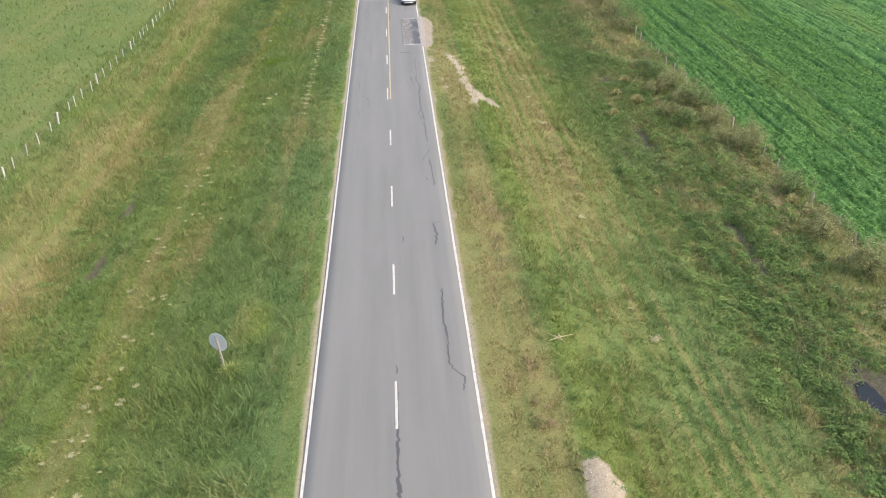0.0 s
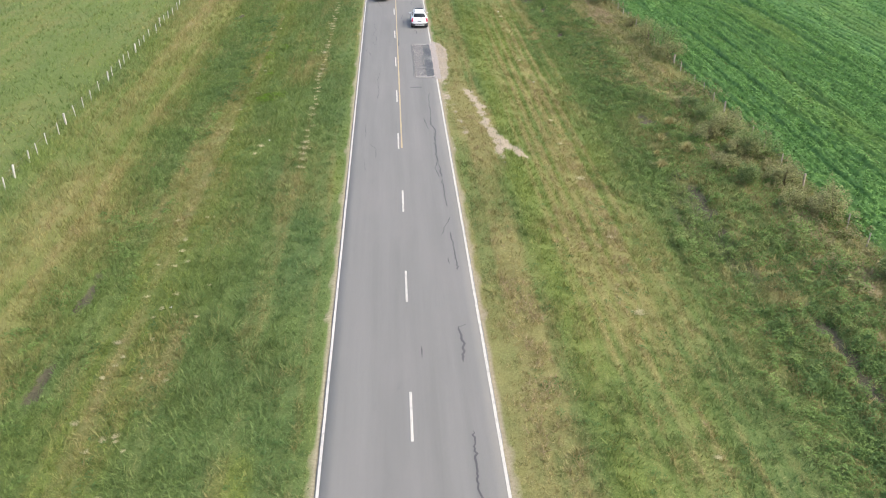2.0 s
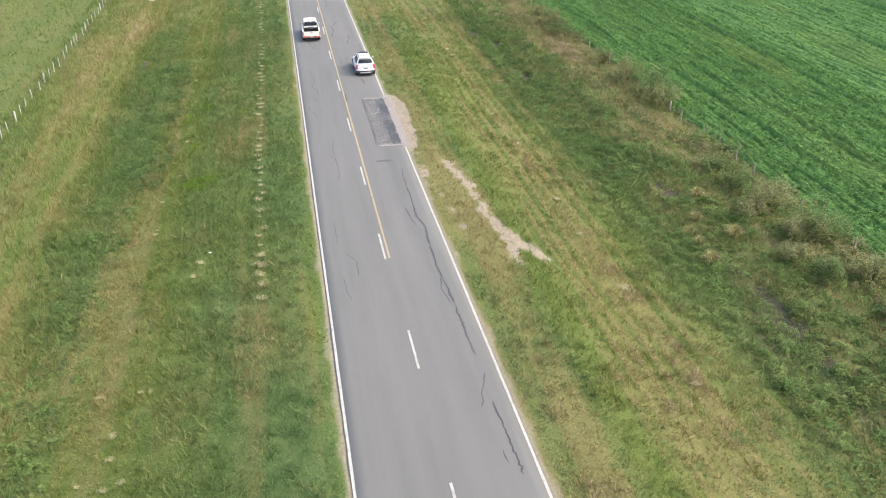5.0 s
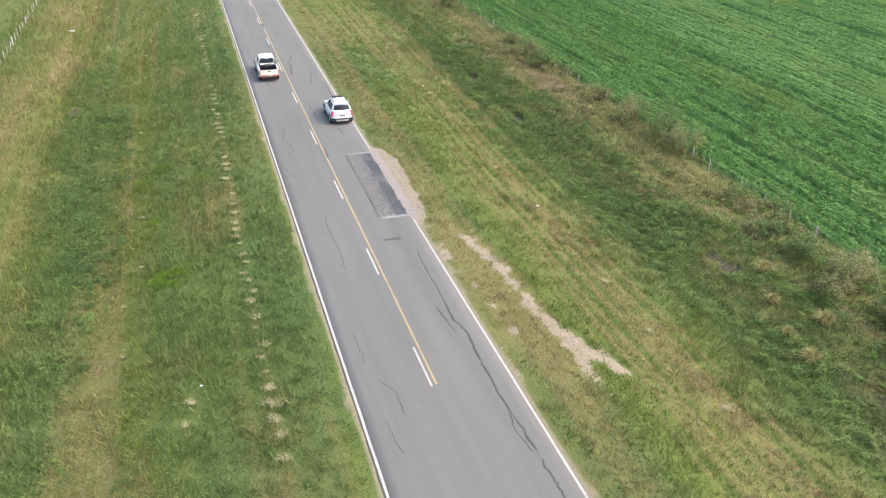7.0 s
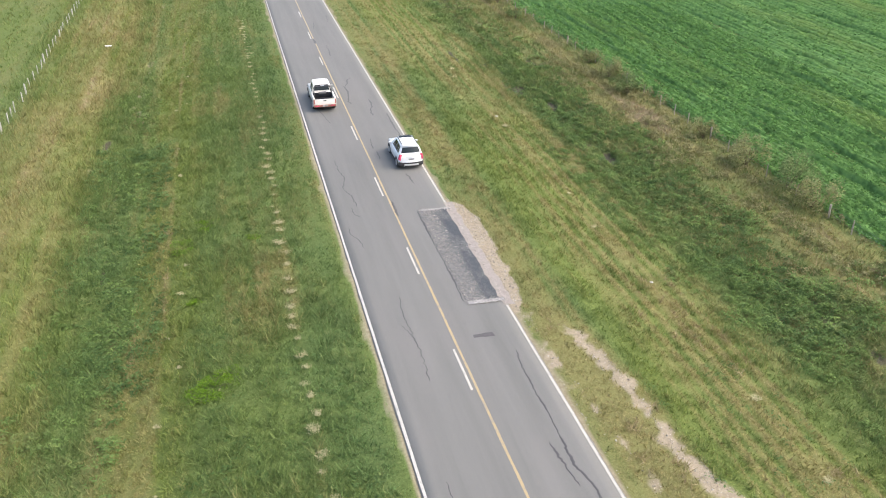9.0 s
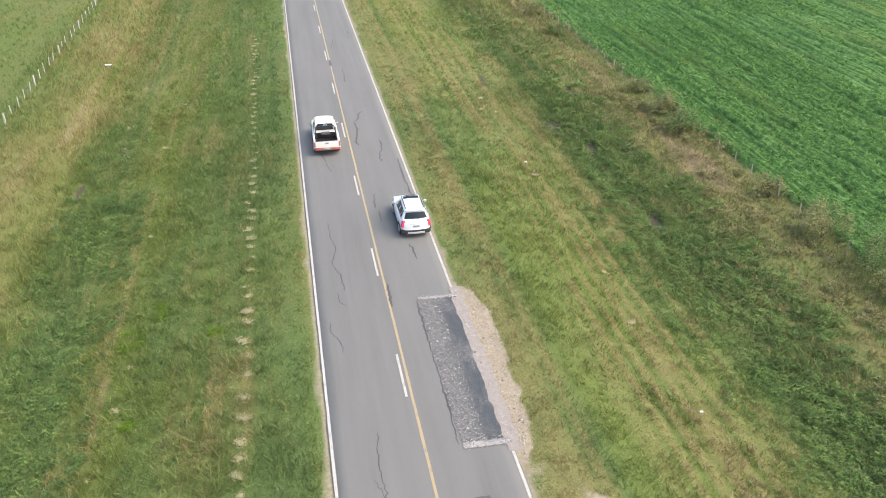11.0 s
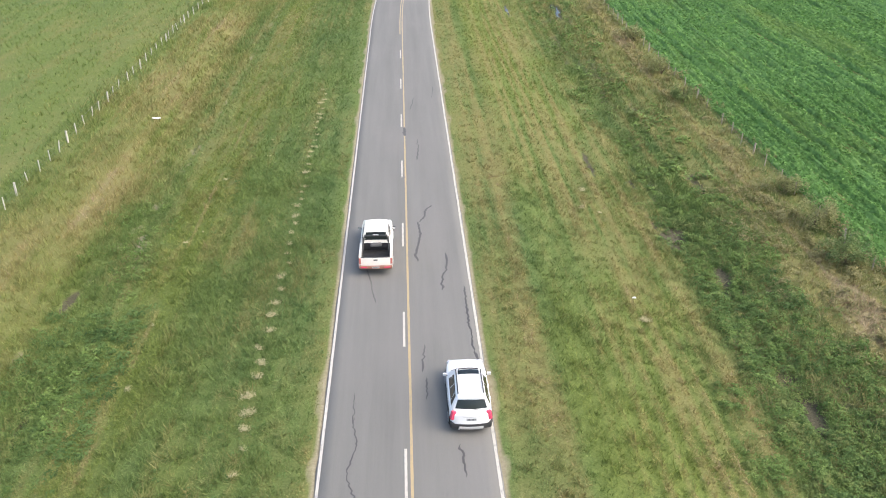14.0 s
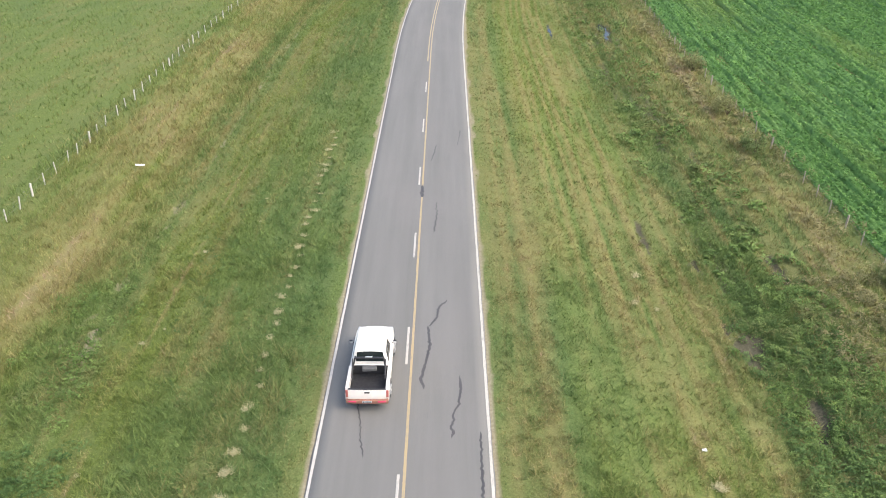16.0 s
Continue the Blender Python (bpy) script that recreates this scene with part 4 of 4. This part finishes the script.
turf_patch("coarse_grass", 9000, (-11.0, -5.2), (24.0, 33.0), 0.42, 0.045, 0.8, "coarse uncut grass round the sign post", 2, 10, None, None, 0.1, (2.2, 3.5))


def clod(seed):
    """A small heap of dry cuttings and soil left by the mower."""
    r = np.random.default_rng(seed)
    root = new("mown_heap")
    bm = bmesh.new()
    bmesh.ops.create_icosphere(bm, subdivisions=2, radius=1.0)
    for v in bm.verts:
        k = 0.75 + 0.5 * noise.noise(v.co * 1.7 + Vector((seed * 3.1, 0, 0)))
        v.co = Vector((v.co.x * 0.20 * k, v.co.y * 0.26 * k, v.co.z * 0.035 * k))
    part("heap", bm, pale_mat, root)
    n = 170
    a, o = r.uniform(0, 6.283, n), r.uniform(0, 0.30, n)
    x, y = np.cos(a) * o, np.sin(a) * o * 1.2
    d = r.uniform(0, 6.283, n)
    s = r.uniform(0.06, 0.19, n)
    p = np.stack([x, y, np.full(n, 0.03)], 1)
    q = p + np.stack([np.cos(d) * s, np.sin(d) * s, r.uniform(0.0, 0.09, n)], 1)
    w = np.stack([-np.sin(d), np.cos(d), np.zeros(n)], 1) * 0.012
    v = np.stack([p - w, p + w, q], 1).reshape(-1, 3)
    put_mesh("straw", raw_mesh("straw", v, np.arange(3 * n).reshape(-1, 3)), pale_mat, root)
    return tagged(root, "small pale heap of dry mown cuttings on the verge", "hay heap", "heaps in a line")


models = [clod(s) for s in (1, 2, 3)]
spots = []
y = 64.0
while y < 150:
    spots.append((-6.75 + rng.normal(0, 0.10) - 0.2 * math.exp(-((y - 84) / 8) ** 2), y))
    y += rng.uniform(0.9, 1.6)
for _ in range(46):
    spots.append((rng.choice([-12.6, -10.2, 12.2, -13.4]) + rng.normal(0, 0.25), rng.uniform(24, 140)))
for _ in range(44):
    spots.append((rng.uniform(-14.3, -11.2), rng.uniform(22, 60)))
for k, (u, y) in enumerate(spots):
    x = u + float(bend(y))
    s = 1.3 * rng.uniform(0.35, 0.95) * (1.0 if u > -8 else 0.6) * (1.25 if 66 < y < 72 or 100 < y < 112 else 0.9)
    m = pose(x, y, float(land(np.array([x]), np.array([y]))[0]) + 0.09, 0, 0, rng.uniform(0, 360))
    if k < 3:
        models[k].matrix_basis = m
    else:
        c = copy_thing(models[k % 3], m)
        c.scale = (s, s, s)


# ---- fences ----
def fence(name, u, y0, y1, gap, material, tall, wide, label, seed):
    r = np.random.default_rng(seed)
    root = new(name)
    shapes = []
    for k in range(4):
        bm = slab(wide * (1.7 if k == 0 else 1.0), wide * (1.7 if k == 0 else 1.0), tall * (1.12 if k == 0 else 0.95 + 0.05 * k), bevel=0.012)
        me = bpy.data.meshes.new("post")
        bm.to_mesh(me)
        bm.free()
        me.materials.append(material)
        shapes.append(me)
    y, k, line = y0, 0, []
    while y < y1:
        x = u + float(bend(y)) + r.normal(0, 0.05)
        z = float(land(np.array([x]), np.array([y]))[0])
        p = new("post", shapes[0 if k % 5 == 0 else 1 + k % 3])
        p.parent = root
        p.matrix_basis = pose(x, y, z + tall / 2 - 0.06, r.normal(0, 2.5), r.normal(0, 2.5), r.uniform(0, 90))
        line.append((x, y, z))
        y += gap * r.uniform(0.7, 1.3)
        k += 1
    for h in (0.35, 0.6, 0.85):
        bm = bmesh.new()
        for (ax, ay, az), (bx, by, bz) in zip(line, line[1:]):
            d = Vector((bx - ax, by - ay, bz - az))
            rod(0.003, 0.003, d.length, Matrix.Translation(((ax + bx) / 2, (ay + by) / 2, (az + bz) / 2 + h * tall)) @ d.to_track_quat("Z", "Y").to_matrix().to_4x4(), 3, bm)
        part("wire", bm, wire_mat, root, soft=False)
    return tagged(root, label, "fence")


fence("fence", -26.35, 44, 232, 2.1, post_white, 0.95, 0.07, "pale wooden post and wire fence along the pasture", 51)
fence("fence", 26.75, 30, 232, 3.1, post_grey, 0.95, 0.065, "weathered wooden post and wire fence along the crop", 52)


# ---- the sign and litter ----
def road_sign(x, y):
    z = float(land(np.array([x]), np.array([y]))[0])
    root = new("road_sign")
    root.matrix_basis = pose(x, y, z, 0, -8, -24)
    part("post", slab(0.09, 0.07, 1.75, (0, 0, 0.85), 0.01), post_grey, root, "weathered wooden post")
    bm = rod(0.46, 0.46, 0.012, pose(0, 0.05, 1.55, 90, 0, 0), 40)
    bmesh.ops.bevel(bm, geom=[e for e in bm.edges if abs(e.calc_face_angle(0) - math.pi / 2) < 0.3], offset=0.004, segments=1, affect="EDGES")
    part("disc", bm, sign_grey, root, "bare grey back of a round metal plate")
    for h in (1.35, 1.75):
        part("bolt", rod(0.014, 0.014, 0.03, pose(0, -0.045, h, 90, 0, 0), 6), silver, root)
    part("brace", slab(0.05, 0.02, 0.62, (0, -0.042, 1.62), 0.004), post_grey, root)
    return tagged(root, "round metal road sign seen from its bare grey back", "road sign")


road_sign(-7.45, 30.2)


def litter(name, u, y, size, label, seed):
    bm = bmesh.new()
    bmesh.ops.create_grid(bm, x_segments=6, y_segments=6, size=0.5)
    for v in bm.verts:
        v.co = Vector((v.co.x * size * 1.3, v.co.y * size, size * 0.45 * abs(noise.noise(v.co * 4 + Vector((seed, 0, 0))))))
    bmesh.ops.solidify(bm, geom=bm.faces[:], thickness=0.006)
    ob = part(name, bm, board_white, None)
    x = u + float(bend(y))
    ob.location = (x, y, float(land(np.array([x]), np.array([y]))[0]) + 0.09)
    return tagged(ob, label, "litter")


litter("plastic_bag", 12.4, 113.5, 0.15, "crumpled white plastic bag in the grass", 1)
litter("plastic_bag", 12.4, 85.2, 0.13, "crumpled white plastic bag in the grass", 2)
litter("plastic_bag", -9.6, 70.0, 0.10, "crumpled white plastic bag in the grass", 3)
litter("paper_scrap", -11.9, 47.6, 0.10, "small scrap of white paper in the grass", 4)
board = part("white_board", slab(0.66, 0.24, 0.05, (0, 0, 0), 0.01, (4, 6, 12)), board_white, None)
board.location = (-20.9, 144.5, float(land(np.array([-20.9]), np.array([144.5]))[0]) + 0.32)
tagged(board, "white painted board lying in the tall grass", "board")


def dead_branch(u, y):
    root = new("dead_branch")
    root.location = (u, y, float(land(np.array([u]), np.array([y]))[0]) + 0.08)
    r = random.Random(4)
    for k, (a, n) in enumerate(((0.3, 0.75), (2.5, 0.6), (3.6, 0.7), (5.2, 0.45), (1.4, 0.4))):
        d = Vector((math.cos(a), math.sin(a), 0.12 * r.uniform(-0.3, 1)))
        part("twig", rod(0.035, 0.012, n, Matrix.Translation(d * n / 2) @ d.to_track_quat("Z", "Y").to_matrix().to_4x4(), 6), pale_mat, root)
    part("butt", rod(0.09, 0.05, 0.2, pose(0, 0, 0.02), 7), pale_mat, root)
    return tagged(root, "pale dead branch lying on the mown verge", "branch")


dead_branch(7.7, 31.9)


# ---- vehicles ----
def ring(y, w, zb, zm, zs, zt):
    half = [(w * 0.80, zb), (w * 0.96, zb + 0.09), (w, zm), (w * 0.985, (zm + zs) / 2), (w * 0.95, zs), (w * 0.82, zt), (w * 0.4, zt + 0.02)]
    return [(x, y, z) for x, z in half] + [(-x, y, z) for x, z in half[::-1]]


def shell(corners, bevel=0.06, segments=3):
    """A closed six-sided shell from four corners below and four above, its edges rounded."""
    bm = bmesh.new()
    v = [bm.verts.new(c) for c in corners]
    for f in ((3, 2, 1, 0), (4, 5, 6, 7), (0, 1, 5, 4), (1, 2, 6, 5), (2, 3, 7, 6), (3, 0, 4, 7)):
        bm.faces.new([v[k] for k in f])
    bmesh.ops.recalc_face_normals(bm, faces=bm.faces)
    bmesh.ops.bevel(bm, geom=bm.edges[:], offset=bevel, segments=segments, profile=0.5, affect="EDGES", clamp_overlap=True)
    return bm


def pane(a, b_, c, d, s0, s1, t0, t1, out, thick=0.012):
    """A window set on the face a-b (below) to d-c (above); s along it, t upwards, pushed out a little."""
    a, b_, c, d = (Vector(p) for p in (a, b_, c, d))

    def at(s, t):
        return a.lerp(b_, s).lerp(d.lerp(c, s), t)

    n = (b_ - a).cross(d - a).normalized()
    if n.dot(Vector(out)) < 0:
        n = -n
    ns, ntt = 6, 4
    bm = bmesh.new()
    rows = []
    for j in range(ntt + 1):
        row = []
        for i in range(ns + 1):
            p = at(s0 + (s1 - s0) * i / ns, t0 + (t1 - t0) * j / ntt)
            row.append(bm.verts.new(p + n * (0.006 + 0.012 * math.sin(math.pi * i / ns) * math.sin(math.pi * j / ntt))))
        rows.append(row)
    for j in range(ntt):
        for i in range(ns):
            bm.faces.new((rows[j][i], rows[j][i + 1], rows[j + 1][i + 1], rows[j + 1][i]))
    bmesh.ops.recalc_face_normals(bm, faces=bm.faces)
    bmesh.ops.solidify(bm, geom=bm.faces[:], thickness=thick)
    return bm


def wheel(parent, x, y, radius, width):
    side = 1 if x > 0 else -1
    bm = rod(radius, radius, width, pose(x, y, radius, 0, 90, 0), 28)
    bmesh.ops.bevel(bm, geom=[e for e in bm.edges if abs(abs(e.verts[0].co.x - e.verts[1].co.x)) < 1e-4], offset=0.03, segments=2, affect="EDGES")
    hub = part("wheel", bm, rubber, parent, "black tyre on a light alloy rim")
    bm = rod(radius * 0.66, radius * 0.62, 0.02, pose(x + side * (width / 2 + 0.004), y, radius, 0, 90, 0), 24)
    part("rim", bm, alloy, hub)
    bm = bmesh.new()
    for k in range(5):
        a = k * 72
        slab(0.02, 0.05, radius * 0.56, (0, 0, radius * 0.33), 0.006, bm=bm)
        bmesh.ops.rotate(bm, verts=bm.verts, cent=(0, 0, 0), matrix=Matrix.Rotation(radians(72), 3, "X"))
    bmesh.ops.translate(bm, verts=bm.verts, vec=(x + side * (width / 2 + 0.016), y, radius))
    part("spokes", bm, silver, hub)


def arch(parent, x, y, radius):
    bm = bmesh.new()
    n = 16
    for w0, w1 in ((x - 0.012, x + 0.012),):
        inner = [[(w, y + math.cos(math.pi * k / n) * rr, radius * 0.95 + math.sin(math.pi * k / n) * rr) for k in range(n + 1)] for w in (w0, w1) for rr in (radius + 0.03, radius + 0.10)]
    rows = [[bm.verts.new(p) for p in line] for line in inner]
    for a, b_ in ((0, 1), (1, 3), (3, 2), (2, 0)):
        for k in range(n):
            bm.faces.new((rows[a][k], rows[a][k + 1], rows[b_][k + 1], rows[b_][k]))
    bmesh.ops.recalc_face_normals(bm, faces=bm.faces)
    part("wheel_arch", bm, black_trim, parent, "black plastic arch trim")


def bars(parent, y, z, width, height):
    """A number plate with its characters as plain bars."""
    plate = part("number_plate", slab(width, 0.012, height, (0, y, z), 0.004), plate_mat, parent, "pale number plate with dark bars")
    for k in range(6):
        part("bar", slab(width * 0.085, 0.006, height * 0.5, ((k - 2.5) * width * 0.14, y - 0.008, z), 0), black_trim, plate, soft=False)


def mirror(parent, x, y, z, material):
    side = 1 if x > 0 else -1
    house = part("mirror", slab(0.17, 0.11, 0.13, (x + side * 0.08, y, z), 0.04), material, parent, "door mirror")
    part("mirror_arm", slab(0.1, 0.05, 0.04, (x + side * 0.01, y, z - 0.05), 0.012), black_trim, house)
    part("mirror_glass", slab(0.15, 0.008, 0.10, (x + side * 0.08, y - 0.057, z), 0.002), silver, house)


def round_off(root, rear, front, crown, keep=("wheel", "wheel_arch", "mirror", "underbody", "chassis")):
    """Bow a vehicle's ends in plan and its roof across, as pressed panels are."""
    for ob in root.children_recursive:
        if any(o.name.split(".")[0] in keep for o in (ob, ob.parent)):
            continue
        bm = bmesh.new()
        bm.from_mesh(ob.data)
        for k in range(-5, 6):
            bmesh.ops.bisect_plane(bm, geom=bm.verts[:] + bm.edges[:] + bm.faces[:], plane_co=(0.15 * k, 0, 0), plane_no=(1, 0, 0))
        for v in bm.verts:
            q = min(1.1, (v.co.x / 0.85) ** 2)
            v.co.y += q * (rear * min(1, max(0, 1.3 - v.co.y)) - front * min(1, max(0, v.co.y - 1.6) / 1.4) * min(1, max(0, (v.co.z - 0.8) * 3)))
            v.co.z += crown * (1 - q) * min(1, max(0, (v.co.z - 1.25) * 4))
        bm.to_mesh(ob.data)
        bm.free()
        smooth(ob.data)
        ob.data.set_sharp_from_angle(angle=radians(34))


def suv(x, y, turn):
    root = new("car")
    body = part("body", loft([ring(*s) for s in (
        (0.00, 0.68, 0.42, 0.66, 0.92, 0.97), (0.06, 0.78, 0.34, 0.66, 0.97, 1.01), (0.22, 0.855, 0.28, 0.68, 0.98, 1.04), (0.70, 0.888, 0.24, 0.68, 0.98, 1.05),
        (1.60, 0.888, 0.22, 0.68, 0.97, 1.05), (2.90, 0.888, 0.22, 0.66, 0.95, 1.03), (3.30, 0.880, 0.24, 0.64, 0.92, 1.00), (3.75, 0.835, 0.26, 0.60, 0.86, 0.95),
        (4.00, 0.760, 0.30, 0.56, 0.80, 0.88), (4.17, 0.63, 0.34, 0.52, 0.72, 0.78), (4.25, 0.46, 0.38, 0.50, 0.62, 0.66))]), car_white, root, "glossy white bodywork")
    base = [(-0.84, 0.10, 0.98), (0.84, 0.10, 0.98), (0.84, 3.30, 0.98), (-0.84, 3.30, 0.98)]
    top = [(-0.58, 0.40, 1.57), (0.58, 0.40, 1.57), (0.54, 2.40, 1.60), (-0.54, 2.40, 1.60)]
    part("cabin", shell(base + top, 0.15, 6), car_white, root)
    part("rear_window", pane(base[0], base[1], top[1], top[0], 0.07, 0.93, 0.30, 0.82, (0, -1, 0.5)), glass_dark, root, "dark tinted rear window")
    part("windscreen", pane(base[2], base[3], top[3], top[2], 0.08, 0.92, 0.10, 0.88, (0, 1, 1)), glass_dark, root, "dark windscreen")
    for a, b_, c, d, side in ((base[1], base[2], top[2], top[1], 1), (base[0], base[3], top[3], top[0], -1)):
        for s0, s1 in ((0.10, 0.23), (0.25, 0.50), (0.52, 0.82)):
            part("side_window", pane(a, b_, c, d, s0, s1, 0.16, 0.84, (side, 0, 0.2)), glass_dark, root)
        part("roof_rail", slab(0.05, 1.75, 0.045, (side * 0.52, 1.42, 1.63), 0.018), black_trim, root, "dark roof rail")
        part("sill_trim", slab(0.03, 2.0, 0.14, (side * 0.875, 2.08, 0.30), 0.012), black_trim, root, "black plastic sill")
        part("tail_lamp", slab(0.21, 0.16, 0.42, (side * 0.735, 0.085, 0.88), 0.07, (0, -side * 14, -side * 26)), red_lens, root, "red tail lamp")
        part("headlamp", slab(0.26, 0.25, 0.14, (side * 0.66, 4.02, 0.76), 0.05, (0, 0, side * 25)), silver, root, "clear headlamp")
        mirror(root, side * 0.87, 2.72, 1.06, car_white)
        for yy in (0.80, 3.36):
            wheel(root, side * 0.775, yy, 0.345, 0.22)
            arch(root, side * 0.884, yy, 0.345)
        part("door_handle", slab(0.03, 0.18, 0.03, (side * 0.885, 1.25, 0.88), 0.01), car_white, root)
        part("door_handle", slab(0.03, 0.18, 0.03, (side * 0.885, 2.15, 0.88), 0.01), car_white, root)
    part("spoiler", slab(1.10, 0.24, 0.045, (0, 0.38, 1.58), 0.018, (-8, 0, 0)), car_white, root, "white roof spoiler")
    part("sunroof", slab(0.88, 0.30, 0.014, (0, 2.06, 1.612), 0.005), glass_dark, root, "dark glass sunroof")
    part("sunroof_deflector", slab(0.84, 0.05, 0.03, (0, 2.28, 1.625), 0.01), black_trim, root)
    part("antenna", rod(0.012, 0.006, 0.18, pose(0, 0.68, 1.69, 35, 0, 0), 6), black_trim, root)
    bumper = part("rear_bumper", slab(1.70, 0.22, 0.26, (0, 0.075, 0.42), 0.07), black_trim, root, "black plastic lower bumper")
    part("skid_plate", slab(0.98, 0.05, 0.11, (0, -0.045, 0.385), 0.015), silver, bumper, "silver skid plate")
    part("front_bumper", slab(1.45, 0.20, 0.22, (0, 4.18, 0.40), 0.07), black_trim, root)
    part("grille", slab(0.9, 0.05, 0.16, (0, 4.235, 0.58), 0.02), black_trim, root)
    part("chrome_strip", slab(0.72, 0.03, 0.03, (0, 0.005, 0.905), 0.01), silver, root, "chrome strip over the plate")
    bars(root, -0.012, 0.78, 0.40, 0.12)
    part("rear_wiper", slab(0.40, 0.015, 0.02, (0.08, 0.165, 1.17), 0.004, (0, 10, 0)), black_trim, root)
    part("exhaust", rod(0.03, 0.03, 0.2, pose(-0.5, 0.06, 0.30, 90, 0, 0), 10), silver, root)
    part("underbody", slab(1.5, 3.6, 0.16, (0, 2.1, 0.28), 0.04), black_trim, root)
    round_off(root, 0.13, 0.38, 0.05)
    root.matrix_basis = pose(x, y, float(road_z(x)), 0, 0, turn)
    return tagged(root, "small white sport utility car driving in the lane", "car")


def pickup(x, y, turn):
    root = new("pickup_truck")
    part("cab_body", loft([ring(*s) for s in (
        (1.72, 0.90, 0.36, 0.72, 1.02, 1.08), (1.80, 0.915, 0.34, 0.72, 1.05, 1.12), (3.60, 0.915, 0.34, 0.72, 1.05, 1.12), (4.10, 0.91, 0.36, 0.70, 1.03, 1.10),
        (4.75, 0.88, 0.38, 0.68, 0.98, 1.04), (5.05, 0.82, 0.40, 0.64, 0.90, 0.95), (5.20, 0.70, 0.44, 0.60, 0.80, 0.84))]), dusty_white, root, "dusty white cab and bonnet")
    base = [(-0.82, 1.76, 1.05), (0.82, 1.76, 1.05), (0.82, 4.05, 1.05), (-0.82, 4.05, 1.05)]
    top = [(-0.66, 1.98, 1.78), (0.66, 1.98, 1.78), (0.645, 3.30, 1.78), (-0.645, 3.30, 1.78)]
    part("cabin", shell(base + top, 0.08), dusty_white, root, "white double cab roof")
    part("rear_window", pane(base[0], base[1], top[1], top[0], 0.10, 0.90, 0.28, 0.82, (0, -1, 0.3)), glass_dark, root, "dark cab rear window")
    part("windscreen", pane(base[2], base[3], top[3], top[2], 0.08, 0.92, 0.10, 0.90, (0, 1, 1)), glass_dark, root)
    part("bed_floor", slab(1.60, 1.62, 0.05, (0, 0.90, 0.66), 0.01), liner_mat, root, "black bed liner")
    part("bed_headboard", slab(1.62, 0.05, 0.46, (0, 1.70, 0.88), 0.012), liner_mat, root)
    for side in (1, -1):
        panel = loft([[(side * w, yy, z) for w, z in ((0.80, 0.44), (0.905, 0.46), (0.915, 0.78), (0.90, 1.07), (0.78, 1.09), (0.775, 0.66))] for yy in (0.02, 0.10, 0.9, 1.70)])
        wall = part("bed_side", panel, dusty_white, root, "white bed side")
        part("rail_cap", slab(0.13, 1.66, 0.03, (side * 0.84, 0.87, 1.10), 0.012), dusty_white, wall, "white rail cap")
        for s0, s1 in ((0.08, 0.36), (0.40, 0.78)):
            a, b_, c, d = (base[1], base[2], top[2], top[1]) if side > 0 else (base[0], base[3], top[3], top[0])
            part("side_window", pane(a, b_, c, d, s0, s1, 0.14, 0.84, (side, 0, 0.2)), glass_dark, root)
        part("tail_lamp", slab(0.11, 0.10, 0.36, (side * 0.845, 0.03, 0.86), 0.03), pale_lens, root, "red tail lamp")
        part("headlamp", slab(0.28, 0.22, 0.20, (side * 0.68, 5.02, 0.82), 0.05, (0, 0, side * 18)), silver, root)
        mirror(root, side * 0.90, 3.45, 1.18, black_trim)
        for yy in (1.02, 4.15):
            wheel(root, side * 0.79, yy, 0.38, 0.25)
            arch(root, side * 0.912, yy, 0.38)
        part("roll_bar_post", slab(0.07, 0.09, 0.62, (side * 0.66, 1.50, 1.38), 0.025, (-14, -side * 12, 0)), black_trim, root)
        part("roll_bar_stay", rod(0.03, 0.03, 0.85, pose(side * 0.70, 1.14, 1.34, -48, 0, 0), 8), black_trim, root)
        part("reflector", slab(0.34, 0.02, 0.07, (side * 0.62, -0.125, 0.56), 0.01), red_lens, root, "red bumper reflector")
    part("roll_bar", slab(1.28, 0.09, 0.07, (0, 1.42, 1.68), 0.028), black_trim, root, "black sports roll bar")
    part("brake_lamp", slab(0.30, 0.06, 0.05, (0, 1.40, 1.735), 0.015), silver, root)
    part("load", slab(0.62, 0.26, 0.16, (0.0, 1.44, 1.14), 0.05, (0, 0, 6)), plain("grey_canvas", (0.10, 0.10, 0.10), 0.9), root, "dark bundle tied under the roll bar")
    gate = part("tailgate", slab(1.60, 0.07, 0.58, (0, 0.025, 0.80), 0.022), dusty_white, root, "dusty white tailgate")
    part("tailgate_handle", slab(0.22, 0.02, 0.07, (0, -0.015, 0.95), 0.008), black_trim, gate)
    part("tailgate_cap", slab(1.58, 0.08, 0.025, (0, 0.025, 1.10), 0.008), black_trim, gate)
    part("rear_bumper", slab(1.78, 0.18, 0.17, (0, -0.03, 0.53), 0.04), orange_dust, root, "rear bumper caked in red dust")
    bars(root, -0.128, 0.56, 0.40, 0.11)
    part("front_bumper", slab(1.6, 0.2, 0.26, (0, 5.15, 0.52), 0.07), black_trim, root)
    part("chassis", slab(1.4, 4.6, 0.2, (0, 2.5, 0.42), 0.04), black_trim, root)
    round_off(root, 0.03, 0.22, 0.03)
    root.matrix_basis = pose(x, y, float(road_z(x)), 0, 0, turn)
    return tagged(root, "dusty white double-cab pickup truck with an open black bed", "pickup truck")


suv(2.55, 101.35, 0)
pickup(-1.60, 114.7, 0)
